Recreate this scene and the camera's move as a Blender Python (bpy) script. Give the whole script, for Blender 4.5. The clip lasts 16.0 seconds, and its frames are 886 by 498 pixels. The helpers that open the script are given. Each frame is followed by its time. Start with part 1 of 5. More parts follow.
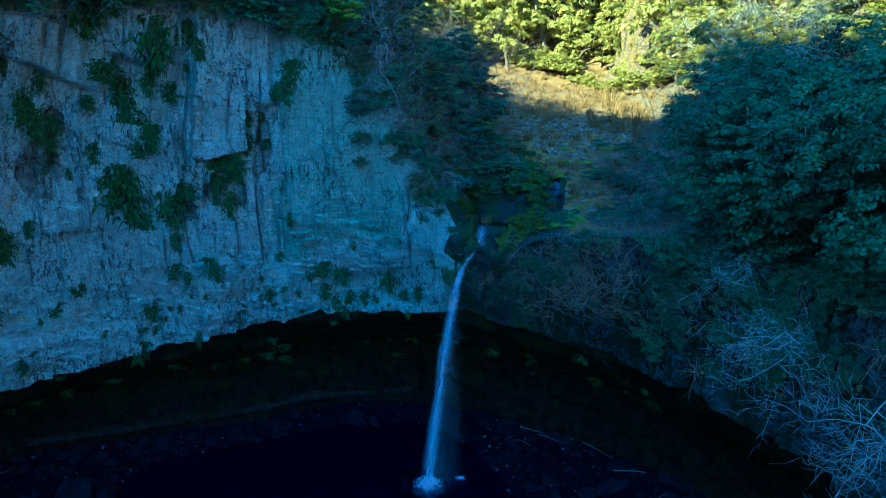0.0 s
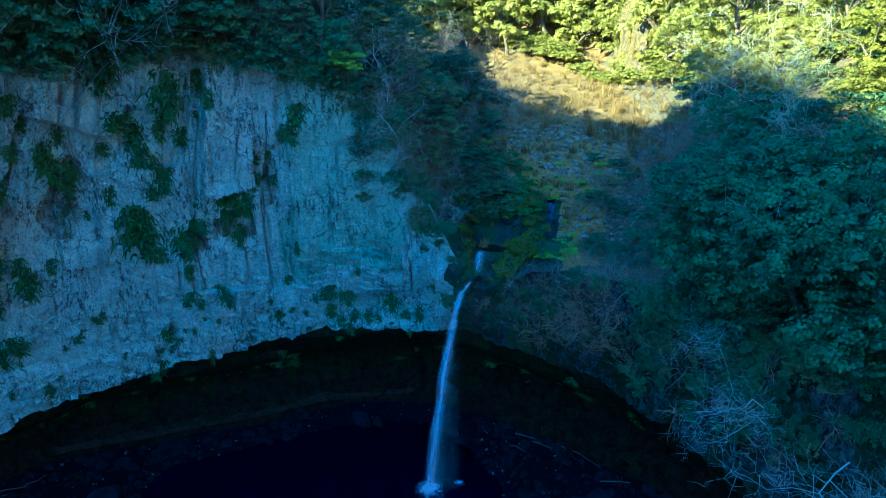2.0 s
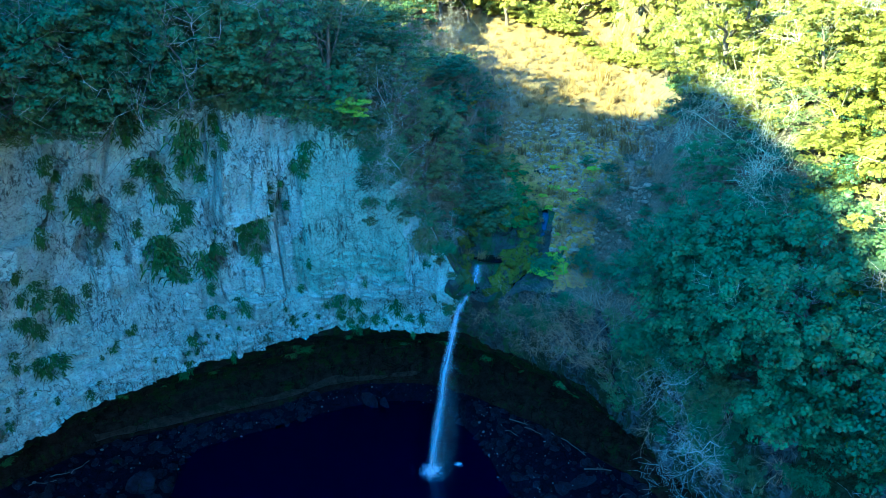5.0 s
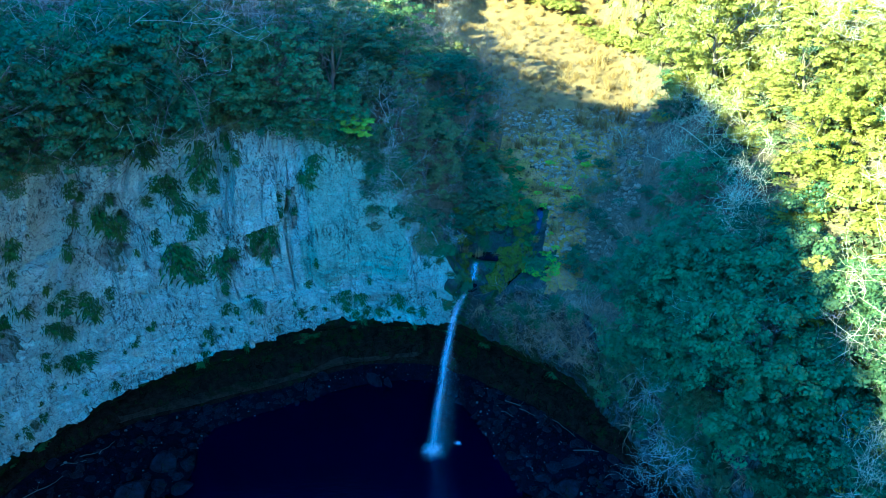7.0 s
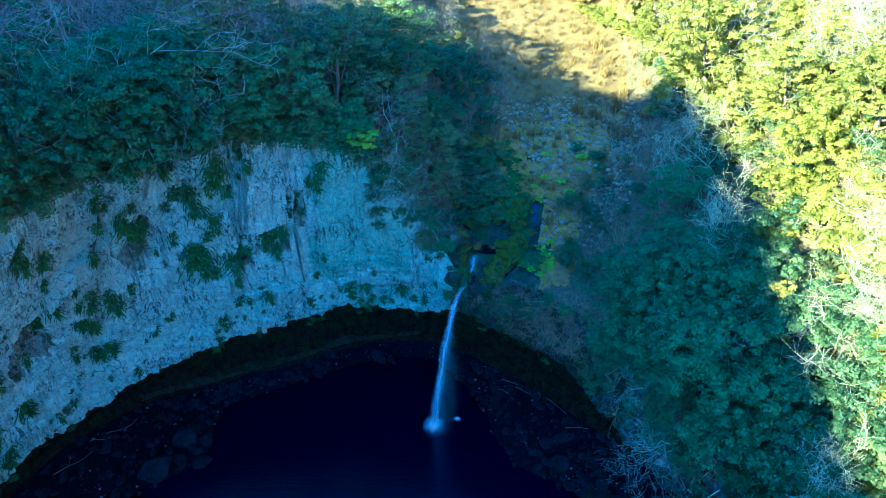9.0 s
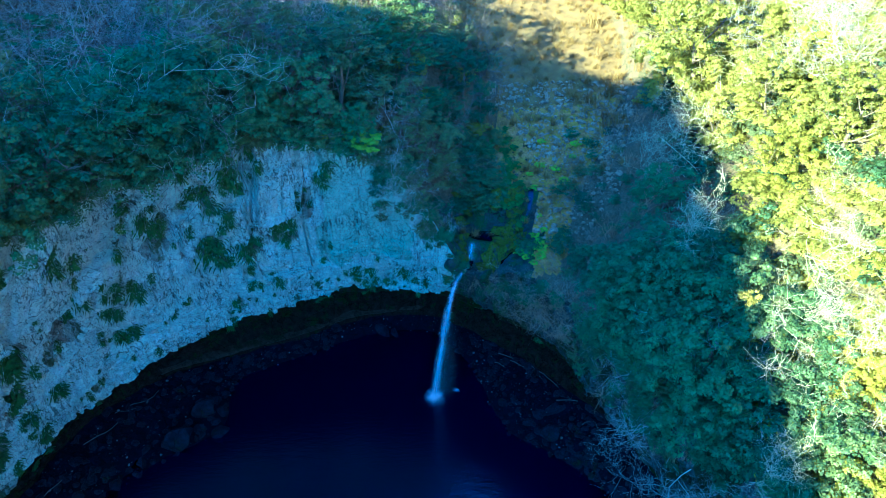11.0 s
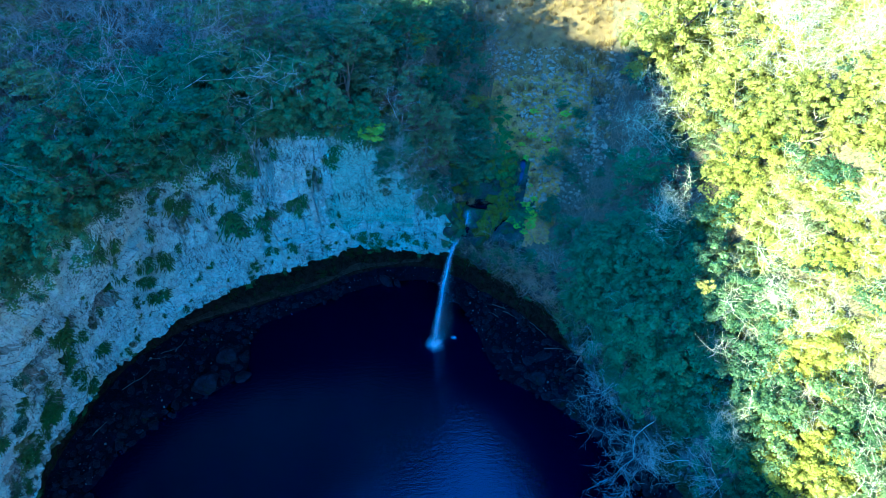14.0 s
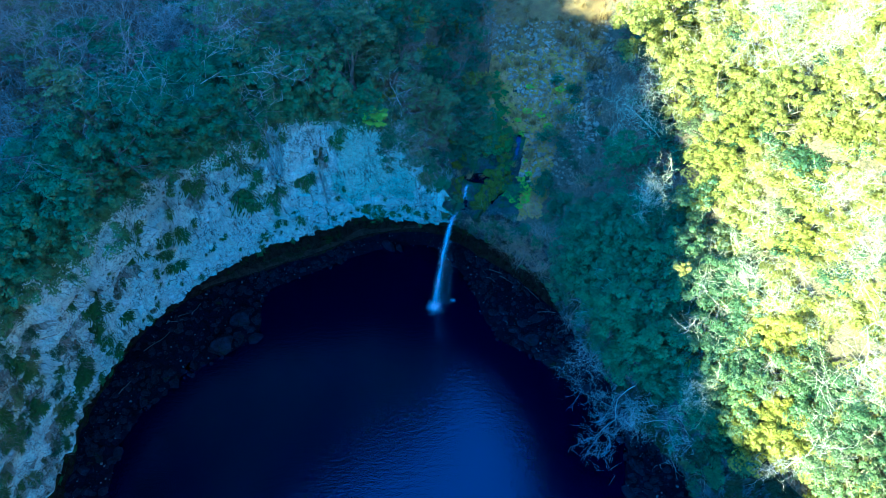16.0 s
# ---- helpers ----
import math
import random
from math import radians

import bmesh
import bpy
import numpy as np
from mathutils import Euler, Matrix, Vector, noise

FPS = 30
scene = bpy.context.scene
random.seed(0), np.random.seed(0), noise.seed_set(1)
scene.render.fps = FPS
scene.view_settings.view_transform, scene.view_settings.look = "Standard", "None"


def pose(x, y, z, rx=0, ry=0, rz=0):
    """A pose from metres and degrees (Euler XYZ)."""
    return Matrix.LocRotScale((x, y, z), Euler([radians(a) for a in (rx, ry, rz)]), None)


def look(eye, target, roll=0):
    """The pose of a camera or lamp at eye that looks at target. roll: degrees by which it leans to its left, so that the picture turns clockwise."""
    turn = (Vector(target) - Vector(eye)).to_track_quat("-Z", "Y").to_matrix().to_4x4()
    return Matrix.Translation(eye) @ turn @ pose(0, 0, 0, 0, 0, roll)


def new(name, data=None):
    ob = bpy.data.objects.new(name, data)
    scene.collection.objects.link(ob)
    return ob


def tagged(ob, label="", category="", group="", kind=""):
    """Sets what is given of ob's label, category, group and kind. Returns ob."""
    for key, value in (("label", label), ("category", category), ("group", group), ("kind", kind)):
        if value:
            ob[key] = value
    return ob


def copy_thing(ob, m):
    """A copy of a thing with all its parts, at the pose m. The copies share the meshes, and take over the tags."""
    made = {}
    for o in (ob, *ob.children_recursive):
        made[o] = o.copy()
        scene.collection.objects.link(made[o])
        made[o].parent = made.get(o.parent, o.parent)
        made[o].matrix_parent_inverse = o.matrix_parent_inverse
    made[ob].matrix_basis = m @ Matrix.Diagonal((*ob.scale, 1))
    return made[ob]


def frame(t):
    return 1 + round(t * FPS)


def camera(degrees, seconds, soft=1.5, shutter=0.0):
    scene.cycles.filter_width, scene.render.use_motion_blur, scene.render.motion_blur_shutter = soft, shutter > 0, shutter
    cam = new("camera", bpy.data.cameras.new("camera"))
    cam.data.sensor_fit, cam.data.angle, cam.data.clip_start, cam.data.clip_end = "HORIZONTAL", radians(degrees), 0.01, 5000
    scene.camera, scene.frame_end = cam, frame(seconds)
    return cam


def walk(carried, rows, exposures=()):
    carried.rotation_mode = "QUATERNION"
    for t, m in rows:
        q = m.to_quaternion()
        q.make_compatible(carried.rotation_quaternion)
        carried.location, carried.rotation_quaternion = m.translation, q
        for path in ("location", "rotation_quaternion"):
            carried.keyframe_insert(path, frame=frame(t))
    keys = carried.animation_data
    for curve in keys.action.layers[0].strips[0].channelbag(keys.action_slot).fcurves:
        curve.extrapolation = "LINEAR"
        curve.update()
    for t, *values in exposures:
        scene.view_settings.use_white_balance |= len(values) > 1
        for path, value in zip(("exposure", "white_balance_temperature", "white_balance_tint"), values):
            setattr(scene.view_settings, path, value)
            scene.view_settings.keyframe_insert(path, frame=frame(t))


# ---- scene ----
cam = camera(63.9, 16.0, 0.9)
METRES, EYE, TILT, LEAN, TURN = 40.0, 22.96, -11.0, 0.0, 0.0
ROWS = [
    (0.0, 0.0, 0.0, 0.0, -0.0, 0.0, 0.0),
    (0.5, 0.0009, -0.0131, 0.0349, -0.01, -1.17, 0.02),
    (1.0, 0.002, -0.026, 0.0686, 0.03, -2.31, 0.06),
    (1.5, 0.0029, -0.0384, 0.1006, 0.06, -3.45, 0.1),
    (2.0, 0.0028, -0.0506, 0.1315, 0.09, -4.58, 0.12),
    (2.5, 0.0029, -0.0622, 0.1615, 0.11, -5.71, 0.14),
    (3.0, 0.003, -0.0736, 0.1907, 0.14, -6.84, 0.15),
    (3.5, 0.0034, -0.085, 0.2199, 0.15, -7.96, 0.18),
    (4.0, 0.0036, -0.0965, 0.2486, 0.15, -9.08, 0.2),
    (6.5, 0.0056, -0.1541, 0.3915, 0.18, -14.75, 0.3),
    (7.0, 0.006, -0.1655, 0.42, 0.17, -15.9, 0.32),
    (7.5, 0.0065, -0.1769, 0.4484, 0.18, -17.03, 0.33),
    (8.0, 0.0063, -0.1874, 0.4761, 0.17, -18.16, 0.35),
    (8.5, 0.0064, -0.1973, 0.5043, 0.18, -19.26, 0.36),
    (9.0, 0.0066, -0.2075, 0.5326, 0.17, -20.39, 0.39),
    (11.5, 0.0119, -0.2616, 0.673, 0.22, -26.08, 0.55),
    (12.0, 0.0126, -0.2729, 0.702, 0.2, -27.28, 0.57),
    (12.5, 0.0131, -0.2842, 0.7309, 0.18, -28.49, 0.58),
    (13.0, 0.0137, -0.2953, 0.7599, 0.16, -29.71, 0.6),
    (13.5, 0.0137, -0.3063, 0.7893, 0.11, -30.93, 0.62),
    (14.0, 0.0141, -0.3177, 0.818, 0.1, -32.11, 0.63),
    (14.5, 0.0139, -0.3285, 0.847, 0.08, -33.31, 0.63),
    (15.0, 0.0141, -0.3392, 0.8756, 0.05, -34.5, 0.64),
    (15.5, 0.0144, -0.3497, 0.9041, 0.03, -35.67, 0.65),
    (16.0, 0.0148, -0.3602, 0.9326, 0.01, -36.86, 0.66),
]
walk(cam, [(t, pose(0, 0, EYE, TILT, LEAN, TURN) @ pose(METRES * x, METRES * y, METRES * z, 90 + pitch, roll, yaw)) for t, x, y, z, yaw, pitch, roll in ROWS],
     exposures=[(0.0, 3.25, 3280, -23), (1.0, 3.35, 3280, -23), (2.6, 3.6, 3330, -24), (3.2, 4.3, 3530, -28), (6.5, 4.12, 3420, -27), (8.0, 3.87, 3290, -23), (16.0, 3.95, 3280, -19)])

# ---- light: a low winter sun from the side, most of the gorge in the shade of the ridge ----
SUN = Vector((-0.66, -0.62, 0.423)).normalized()
world = bpy.data.worlds.new("sky")
scene.world = world
world.use_nodes = True
wn = world.node_tree
sky = wn.nodes.new("ShaderNodeTexSky")
sky.sky_type, sky.sun_disc = "NISHITA", False
sky.sun_elevation = math.asin(SUN.z)
sky.sun_rotation = math.atan2(SUN.x, SUN.y)
sky.altitude, sky.air_density, sky.dust_density, sky.ozone_density = 300, 1.0, 0.1, 2.3
wn.nodes["Background"].inputs["Strength"].default_value = 0.062
wn.links.new(sky.outputs[0], wn.nodes["Background"].inputs[0])
sun = new("sun", bpy.data.lights.new("sun", "SUN"))
sun.data.energy, sun.data.angle, sun.data.color = 5.0, radians(0.53), (1.0, 0.60, 0.175)
sun.matrix_world = look(SUN * 300, (0, 0, 0))


# ---- small tools ----
def hash01(ix, iy, seed):
    n = (np.asarray(ix, np.int64) * 374761393 + np.asarray(iy, np.int64) * 668265263 + seed * 974711) & 0x7FFFFFFF
    n = ((n ^ (n >> 13)) * 1274126177) & 0x7FFFFFFF
    return ((n ^ (n >> 16)) & 0xFFFF) / 65535.0


def vnoise(x, y, seed=0):
    x, y = np.asarray(x, float), np.asarray(y, float)
    ix, iy = np.floor(x).astype(np.int64), np.floor(y).astype(np.int64)
    fx, fy = x - ix, y - iy
    fx, fy = fx * fx * (3 - 2 * fx), fy * fy * (3 - 2 * fy)
    a, b = hash01(ix, iy, seed), hash01(ix + 1, iy, seed)
    c, d = hash01(ix, iy + 1, seed), hash01(ix + 1, iy + 1, seed)
    return (a + (b - a) * fx) * (1 - fy) + (c + (d - c) * fx) * fy - 0.5


def fbm(x, y, seed=0, octaves=4):
    total, amp = 0, 1.0
    for o in range(octaves):
        total = total + amp * vnoise(x * 2 ** o, y * 2 ** o, seed + 7 * o)
        amp *= 0.5
    return total


def smooth(a, b, x):
    t = np.clip((np.asarray(x, float) - a) / (b - a), 0, 1)
    return t * t * (3 - 2 * t)


def spline(points, t):
    """Catmull-Rom through the points at t (0 .. n-1)."""
    p = np.array(points, float)
    n = len(p)
    t = np.clip(np.asarray(t, float), 0, n - 1.0001)
    i = t.astype(int)
    f = (t - i)[:, None]
    a, b, c, d = p[np.maximum(i - 1, 0)], p[i], p[i + 1], p[np.minimum(i + 2, n - 1)]
    return 0.5 * (2 * b + (c - a) * f + (2 * a - 5 * b + 4 * c - d) * f ** 2 + (3 * b - a - 3 * c + d) * f ** 3)


def mesh_from(name, verts, faces, material, smooth_shade=True):
    me = bpy.data.meshes.new(name)
    me.from_pydata([tuple(v) for v in verts], [], [tuple(int(i) for i in f) for f in faces])
    me.materials.append(material)
    if smooth_shade:
        me.polygons.foreach_set("use_smooth", [True] * len(me.polygons))
    me.update()
    return me


def grid_mesh(name, grid, material, smooth_shade=True):
    rows, cols = grid.shape[:2]
    idx = np.arange(rows * cols).reshape(rows, cols)
    faces = np.stack([idx[:-1, :-1], idx[:-1, 1:], idx[1:, 1:], idx[1:, :-1]], -1).reshape(-1, 4)
    return mesh_from(name, grid.reshape(-1, 3), faces, material, smooth_shade)


def part(name, me, parent, label=""):
    ob = new(name, me)
    ob.parent = parent
    return tagged(ob, label)


# ---- materials ----
def material(name, rough=0.9):
    m = bpy.data.materials.new(name)
    m.use_nodes = True
    b = m.node_tree.nodes["Principled BSDF"]
    b.inputs["Roughness"].default_value = rough
    return m, m.node_tree, b


def node(nt, kind, **values):
    n = nt.nodes.new(kind)
    for key, value in values.items():
        n.inputs[key.replace("_", " ")].default_value = value
    return n


def ramp(nt, source, stops):
    n = nt.nodes.new("ShaderNodeValToRGB")
    r = n.color_ramp
    while len(r.elements) < len(stops):
        r.elements.new(0.5)
    for e, (p, c) in zip(r.elements, stops):
        e.position, e.color = p, (*c, 1) if len(c) == 3 else c
    nt.links.new(source, n.inputs[0])
    return n.outputs[0]


def mix(nt, fac, a, b):
    n = nt.nodes.new("ShaderNodeMix")
    n.data_type = "RGBA"
    for value, socket in ((fac, n.inputs[0]), (a, n.inputs[6]), (b, n.inputs[7])):
        if isinstance(value, (int, float)):
            socket.default_value = value
        elif isinstance(value, tuple):
            socket.default_value = (*value, 1)
        else:
            nt.links.new(value, socket)
    return n.outputs[2]


def noise_at(nt, scale, stretch=(1, 1, 1), detail=6.0, rough=0.6):
    tc = nt.nodes.new("ShaderNodeTexCoord")
    mp = nt.nodes.new("ShaderNodeMapping")
    mp.inputs["Scale"].default_value = stretch
    nt.links.new(tc.outputs["Object"], mp.inputs[0])
    n = node(nt, "ShaderNodeTexNoise", Scale=scale, Detail=detail, Roughness=rough)
    nt.links.new(mp.outputs[0], n.inputs["Vector"])
    return n.outputs[0]


def bump(nt, b, source, strength, distance):
    n = node(nt, "ShaderNodeBump", Strength=strength, Distance=distance)
    nt.links.new(source, n.inputs["Height"])
    nt.links.new(n.outputs[0], b.inputs["Normal"])
    return n


def rock_material(name, light, dark, stain, moss, moss_amount, streaks=0.5, lichen=0.0, shine=0.3, moss_scale=0.45, mottle=0.7, rough=0.9):
    m, nt, b = material(name, rough)
    b.inputs["Specular IOR Level"].default_value = shine
    grain = noise_at(nt, 1.6, detail=9)
    patch = noise_at(nt, 0.22, (1, 1, 0.7), 5)
    fine = noise_at(nt, 7.0, detail=10, rough=0.72)
    streak = noise_at(nt, 1.0, (1.5, 1.5, 0.12), 6)
    base = mix(nt, ramp(nt, grain, [(0.3, (0, 0, 0)), (0.7, (1, 1, 1))]), dark, light)
    base = mix(nt, ramp(nt, patch, [(0.55, (0, 0, 0)), (0.72, (0.6, 0.6, 0.6))]), base, stain)
    s = ramp(nt, streak, [(0.52, (0, 0, 0)), (0.68, (streaks, streaks, streaks))])
    base = mix(nt, s, base, tuple(0.25 * c for c in dark))
    if lichen:
        pale = ramp(nt, noise_at(nt, 1.5, (1, 1, 0.6), 12, 0.78), [(0.53, (0, 0, 0)), (0.57, (lichen, lichen, lichen))])
        base = mix(nt, pale, base, tuple(min(0.8, 1.3 * c) for c in light))
        wet = ramp(nt, noise_at(nt, 3.2, (1.3, 1.3, 0.3), 12, 0.8), [(0.52, (0, 0, 0)), (0.55, (0.95, 0.95, 0.95))])
        where = ramp(nt, noise_at(nt, 0.28, (1, 1, 0.8), 4), [(0.46, (0, 0, 0)), (0.56, (1, 1, 1))])
        both = nt.nodes.new("ShaderNodeMath")
        both.operation = "MULTIPLY"
        nt.links.new(wet, both.inputs[0])
        nt.links.new(where, both.inputs[1])
        base = mix(nt, both.outputs[0], base, tuple(0.22 * c for c in dark))
        rust = ramp(nt, noise_at(nt, 0.5, (1, 1, 0.45), 9, 0.7), [(0.66, (0, 0, 0)), (0.72, (0.6, 0.6, 0.6))])
        base = mix(nt, rust, base, (0.17, 0.11, 0.06))
    g = ramp(nt, noise_at(nt, moss_scale, (1, 1, 0.4), 10, 0.75), [(1 - moss_amount, (0, 0, 0)), (1.06 - moss_amount, (0.9, 0.9, 0.9))])
    base = mix(nt, g, base, moss)
    tc = nt.nodes.new("ShaderNodeTexCoord")
    mp = nt.nodes.new("ShaderNodeMapping")
    mp.inputs["Scale"].default_value = (0.9, 0.9, 0.38)
    warp = node(nt, "ShaderNodeTexNoise", Scale=1.3, Detail=5.0)
    nt.links.new(tc.outputs["Object"], warp.inputs["Vector"])
    scaled = nt.nodes.new("ShaderNodeVectorMath")
    scaled.operation = "MULTIPLY_ADD"
    scaled.inputs[1].default_value = (1.1, 1.1, 1.1)
    nt.links.new(warp.outputs["Color"], scaled.inputs[0])
    nt.links.new(tc.outputs["Object"], scaled.inputs[2])
    nt.links.new(scaled.outputs[0], mp.inputs[0])
    vor = node(nt, "ShaderNodeTexVoronoi", Scale=1.0)
    vor.feature = "DISTANCE_TO_EDGE"
    nt.links.new(mp.outputs[0], vor.inputs["Vector"])
    crack = ramp(nt, vor.outputs["Distance"], [(0.0, (0.95, 0.95, 0.95)), (0.03, (0, 0, 0))])
    gate = ramp(nt, noise_at(nt, 0.5, detail=4), [(0.42, (0, 0, 0)), (0.56, (1, 1, 1))])
    gated = nt.nodes.new("ShaderNodeMath")
    gated.operation = "MULTIPLY"
    nt.links.new(crack, gated.inputs[0])
    nt.links.new(gate, gated.inputs[1])
    base = mix(nt, gated.outputs[0], base, tuple(0.2 * c for c in dark))
    speck = ramp(nt, fine, [(0.36, (0.25, 0.25, 0.25)), (0.52, (1, 1, 1))])
    mul = nt.nodes.new("ShaderNodeMix")
    mul.data_type, mul.blend_type = "RGBA", "MULTIPLY"
    mul.inputs[0].default_value = mottle
    nt.links.new(base, mul.inputs[6])
    nt.links.new(speck, mul.inputs[7])
    nt.links.new(mul.outputs[2], b.inputs["Base Color"])
    bump(nt, b, fine, 1.0, 0.3)
    return m


CLIFF = rock_material("pale_volcanic_rock", (0.76, 0.80, 0.69), (0.52, 0.57, 0.51), (0.60, 0.57, 0.51), (0.06, 0.075, 0.022), 0.39, 0.2, 0.5, mottle=0.72)
ALCOVE = rock_material("mossy_stained_rock", (0.52, 0.54, 0.47), (0.22, 0.20, 0.17), (0.22, 0.13, 0.06), (0.07, 0.09, 0.025), 0.48, 0.4, 0.6, mottle=0.8, moss_scale=1.1)
WASHED = rock_material("water_washed_pale_rock", (0.58, 0.67, 0.52), (0.42, 0.51, 0.41), (0.46, 0.48, 0.37), (0.06, 0.075, 0.03), 0.36, 0.6, 0.4, mottle=0.75)
# hollow rock, bare and mossy, coloured near black for the overhang's shade
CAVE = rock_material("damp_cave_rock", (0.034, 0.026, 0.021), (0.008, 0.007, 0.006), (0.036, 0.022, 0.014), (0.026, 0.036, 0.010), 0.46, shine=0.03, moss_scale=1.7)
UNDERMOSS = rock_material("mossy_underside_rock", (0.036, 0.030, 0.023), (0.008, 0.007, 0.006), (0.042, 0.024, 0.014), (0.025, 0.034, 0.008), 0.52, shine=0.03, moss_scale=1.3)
DULL = rock_material("overgrown_grey_rock", (0.15, 0.15, 0.15), (0.05, 0.05, 0.052), (0.10, 0.08, 0.06), (0.035, 0.045, 0.014), 0.54, lichen=0.3, shine=0.1)
# bank gravel: the blue-black of shaded stone put into its colour
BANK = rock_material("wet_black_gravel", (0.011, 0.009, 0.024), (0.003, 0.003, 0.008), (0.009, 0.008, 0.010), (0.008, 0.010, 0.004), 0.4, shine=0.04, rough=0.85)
WETROCK = rock_material("wet_dark_rock", (0.10, 0.10, 0.095), (0.03, 0.03, 0.03), (0.06, 0.05, 0.04), (0.06, 0.085, 0.015), 0.52)
STONE = rock_material("grey_stone", (0.30, 0.30, 0.29), (0.15, 0.15, 0.15), (0.22, 0.19, 0.15), (0.07, 0.10, 0.03), 0.3)
MOSSY = rock_material("mossy_stone", (0.12, 0.12, 0.10), (0.05, 0.05, 0.04), (0.12, 0.11, 0.03), (0.13, 0.135, 0.010), 0.58, shine=0.1, moss_scale=1.4, mottle=0.95)

SOIL, nt, b = material("forest_floor", 1.0)
c1 = ramp(nt, noise_at(nt, 0.9, detail=8), [(0.3, (0.032, 0.025, 0.015)), (0.5, (0.07, 0.052, 0.031)), (0.7, (0.12, 0.092, 0.055))])
c2 = ramp(nt, noise_at(nt, 5.0, detail=8), [(0.35, (0.02, 0.03, 0.01)), (0.6, (0.16, 0.13, 0.08))])
nt.links.new(mix(nt, 0.5, c1, c2), b.inputs["Base Color"])
bump(nt, b, noise_at(nt, 3.0, detail=8), 1.0, 0.3)


GRAVEL = rock_material("stony_stream_bed", (0.50, 0.33, 0.13), (0.24, 0.15, 0.055), (0.40, 0.22, 0.07), (0.36, 0.27, 0.04), 0.54, moss_scale=0.9)
MEADOW, nt, b = material("dry_grass_ground", 1.0)
c1 = ramp(nt, noise_at(nt, 0.8, detail=8), [(0.3, (0.07, 0.045, 0.015)), (0.5, (0.17, 0.115, 0.03)), (0.7, (0.24, 0.175, 0.05))])
nt.links.new(mix(nt, ramp(nt, noise_at(nt, 9.0, (1, 0.4, 1), 8), [(0.4, (0, 0, 0)), (0.6, (0.6, 0.6, 0.6))]), c1, (0.12, 0.08, 0.04)), b.inputs["Base Color"])
bump(nt, b, noise_at(nt, 8.0, detail=6), 1.0, 0.2)


def leaf_material(name, shades, spread, through_light=0.3):
    """Leaves: shade by leaf and by plant, a little light through the blade."""
    m, nt, b = material(name, 0.55)
    geo = nt.nodes.new("ShaderNodeNewGeometry")
    info = nt.nodes.new("ShaderNodeObjectInfo")
    add = nt.nodes.new("ShaderNodeMath")
    add.operation = "MULTIPLY_ADD"
    add.inputs[1].default_value = spread
    nt.links.new(geo.outputs["Random Per Island"], add.inputs[0])
    off = nt.nodes.new("ShaderNodeMath")
    off.operation = "MULTIPLY"
    off.inputs[1].default_value = 1 - spread
    nt.links.new(info.outputs["Random"], off.inputs[0])
    nt.links.new(off.outputs[0], add.inputs[2])
    n = len(shades) - 1
    c = ramp(nt, add.outputs[0], [(i / n, s) for i, s in enumerate(shades)])
    tone = node(nt, "ShaderNodeMix")
    tone.data_type, tone.blend_type = "RGBA", "MULTIPLY"
    tone.inputs[0].default_value = 1.0
    nt.links.new(c, tone.inputs[6])
    nt.links.new(ramp(nt, noise_at(nt, 0.9, detail=3), [(0.32, (0.66, 0.68, 0.72)), (0.68, (1.18, 1.16, 1.08))]), tone.inputs[7])
    c = tone.outputs[2]
    nt.links.new(c, b.inputs["Base Color"])
    tr = nt.nodes.new("ShaderNodeBsdfTranslucent")
    nt.links.new(c, tr.inputs[0])
    ms = nt.nodes.new("ShaderNodeMixShader")
    ms.inputs[0].default_value = through_light
    nt.links.new(b.outputs[0], ms.inputs[1])
    nt.links.new(tr.outputs[0], ms.inputs[2])
    nt.links.new(ms.outputs[0], nt.nodes["Material Output"].inputs[0])
    return m


LEAF = leaf_material("evergreen_leaf", [(0.029, 0.057, 0.026), (0.053, 0.094, 0.035), (0.078, 0.128, 0.041), (0.102, 0.148, 0.047), (0.134, 0.164, 0.053)], 0.3)
MUTED = leaf_material("dull_green_leaf", [(0.050, 0.066, 0.028), (0.078, 0.098, 0.036), (0.108, 0.130, 0.043), (0.140, 0.152, 0.049), (0.172, 0.168, 0.055)], 0.3)
# leaves lightened and yellowed so that sunlight is in their colour
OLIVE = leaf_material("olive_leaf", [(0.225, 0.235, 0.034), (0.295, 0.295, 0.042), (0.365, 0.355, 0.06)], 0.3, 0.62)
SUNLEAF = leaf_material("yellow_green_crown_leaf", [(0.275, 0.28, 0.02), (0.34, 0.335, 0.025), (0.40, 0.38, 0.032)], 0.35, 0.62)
LIMELEAF = leaf_material("yellow_green_leaf", [(0.24, 0.31, 0.015), (0.36, 0.42, 0.02)], 0.6)
LIME = leaf_material("lime_leaf", [(0.32, 0.38, 0.015), (0.46, 0.50, 0.02)], 0.7)
YELLOW = leaf_material("yellow_leaf", [(0.26, 0.23, 0.025), (0.36, 0.31, 0.035)], 0.7)
BROWNMOSS = leaf_material("brown_moss", [(0.10, 0.052, 0.02), (0.14, 0.075, 0.028), (0.085, 0.075, 0.02)], 0.6, 0.1)
FERN = leaf_material("fern_frond", [(0.038, 0.072, 0.009), (0.06, 0.11, 0.013), (0.09, 0.14, 0.017)], 0.6)
STREAMLEAF = leaf_material("fresh_green_leaf", [(0.06, 0.105, 0.014), (0.09, 0.15, 0.017), (0.14, 0.19, 0.02)], 0.5)
STRAW = leaf_material("dry_grass", [(0.17, 0.115, 0.035), (0.25, 0.175, 0.055), (0.32, 0.24, 0.08)], 0.6)
VIOLET = leaf_material("grey_violet_twigs", [(0.085, 0.068, 0.07), (0.13, 0.11, 0.11), (0.19, 0.165, 0.16)], 0.5, 0.05)
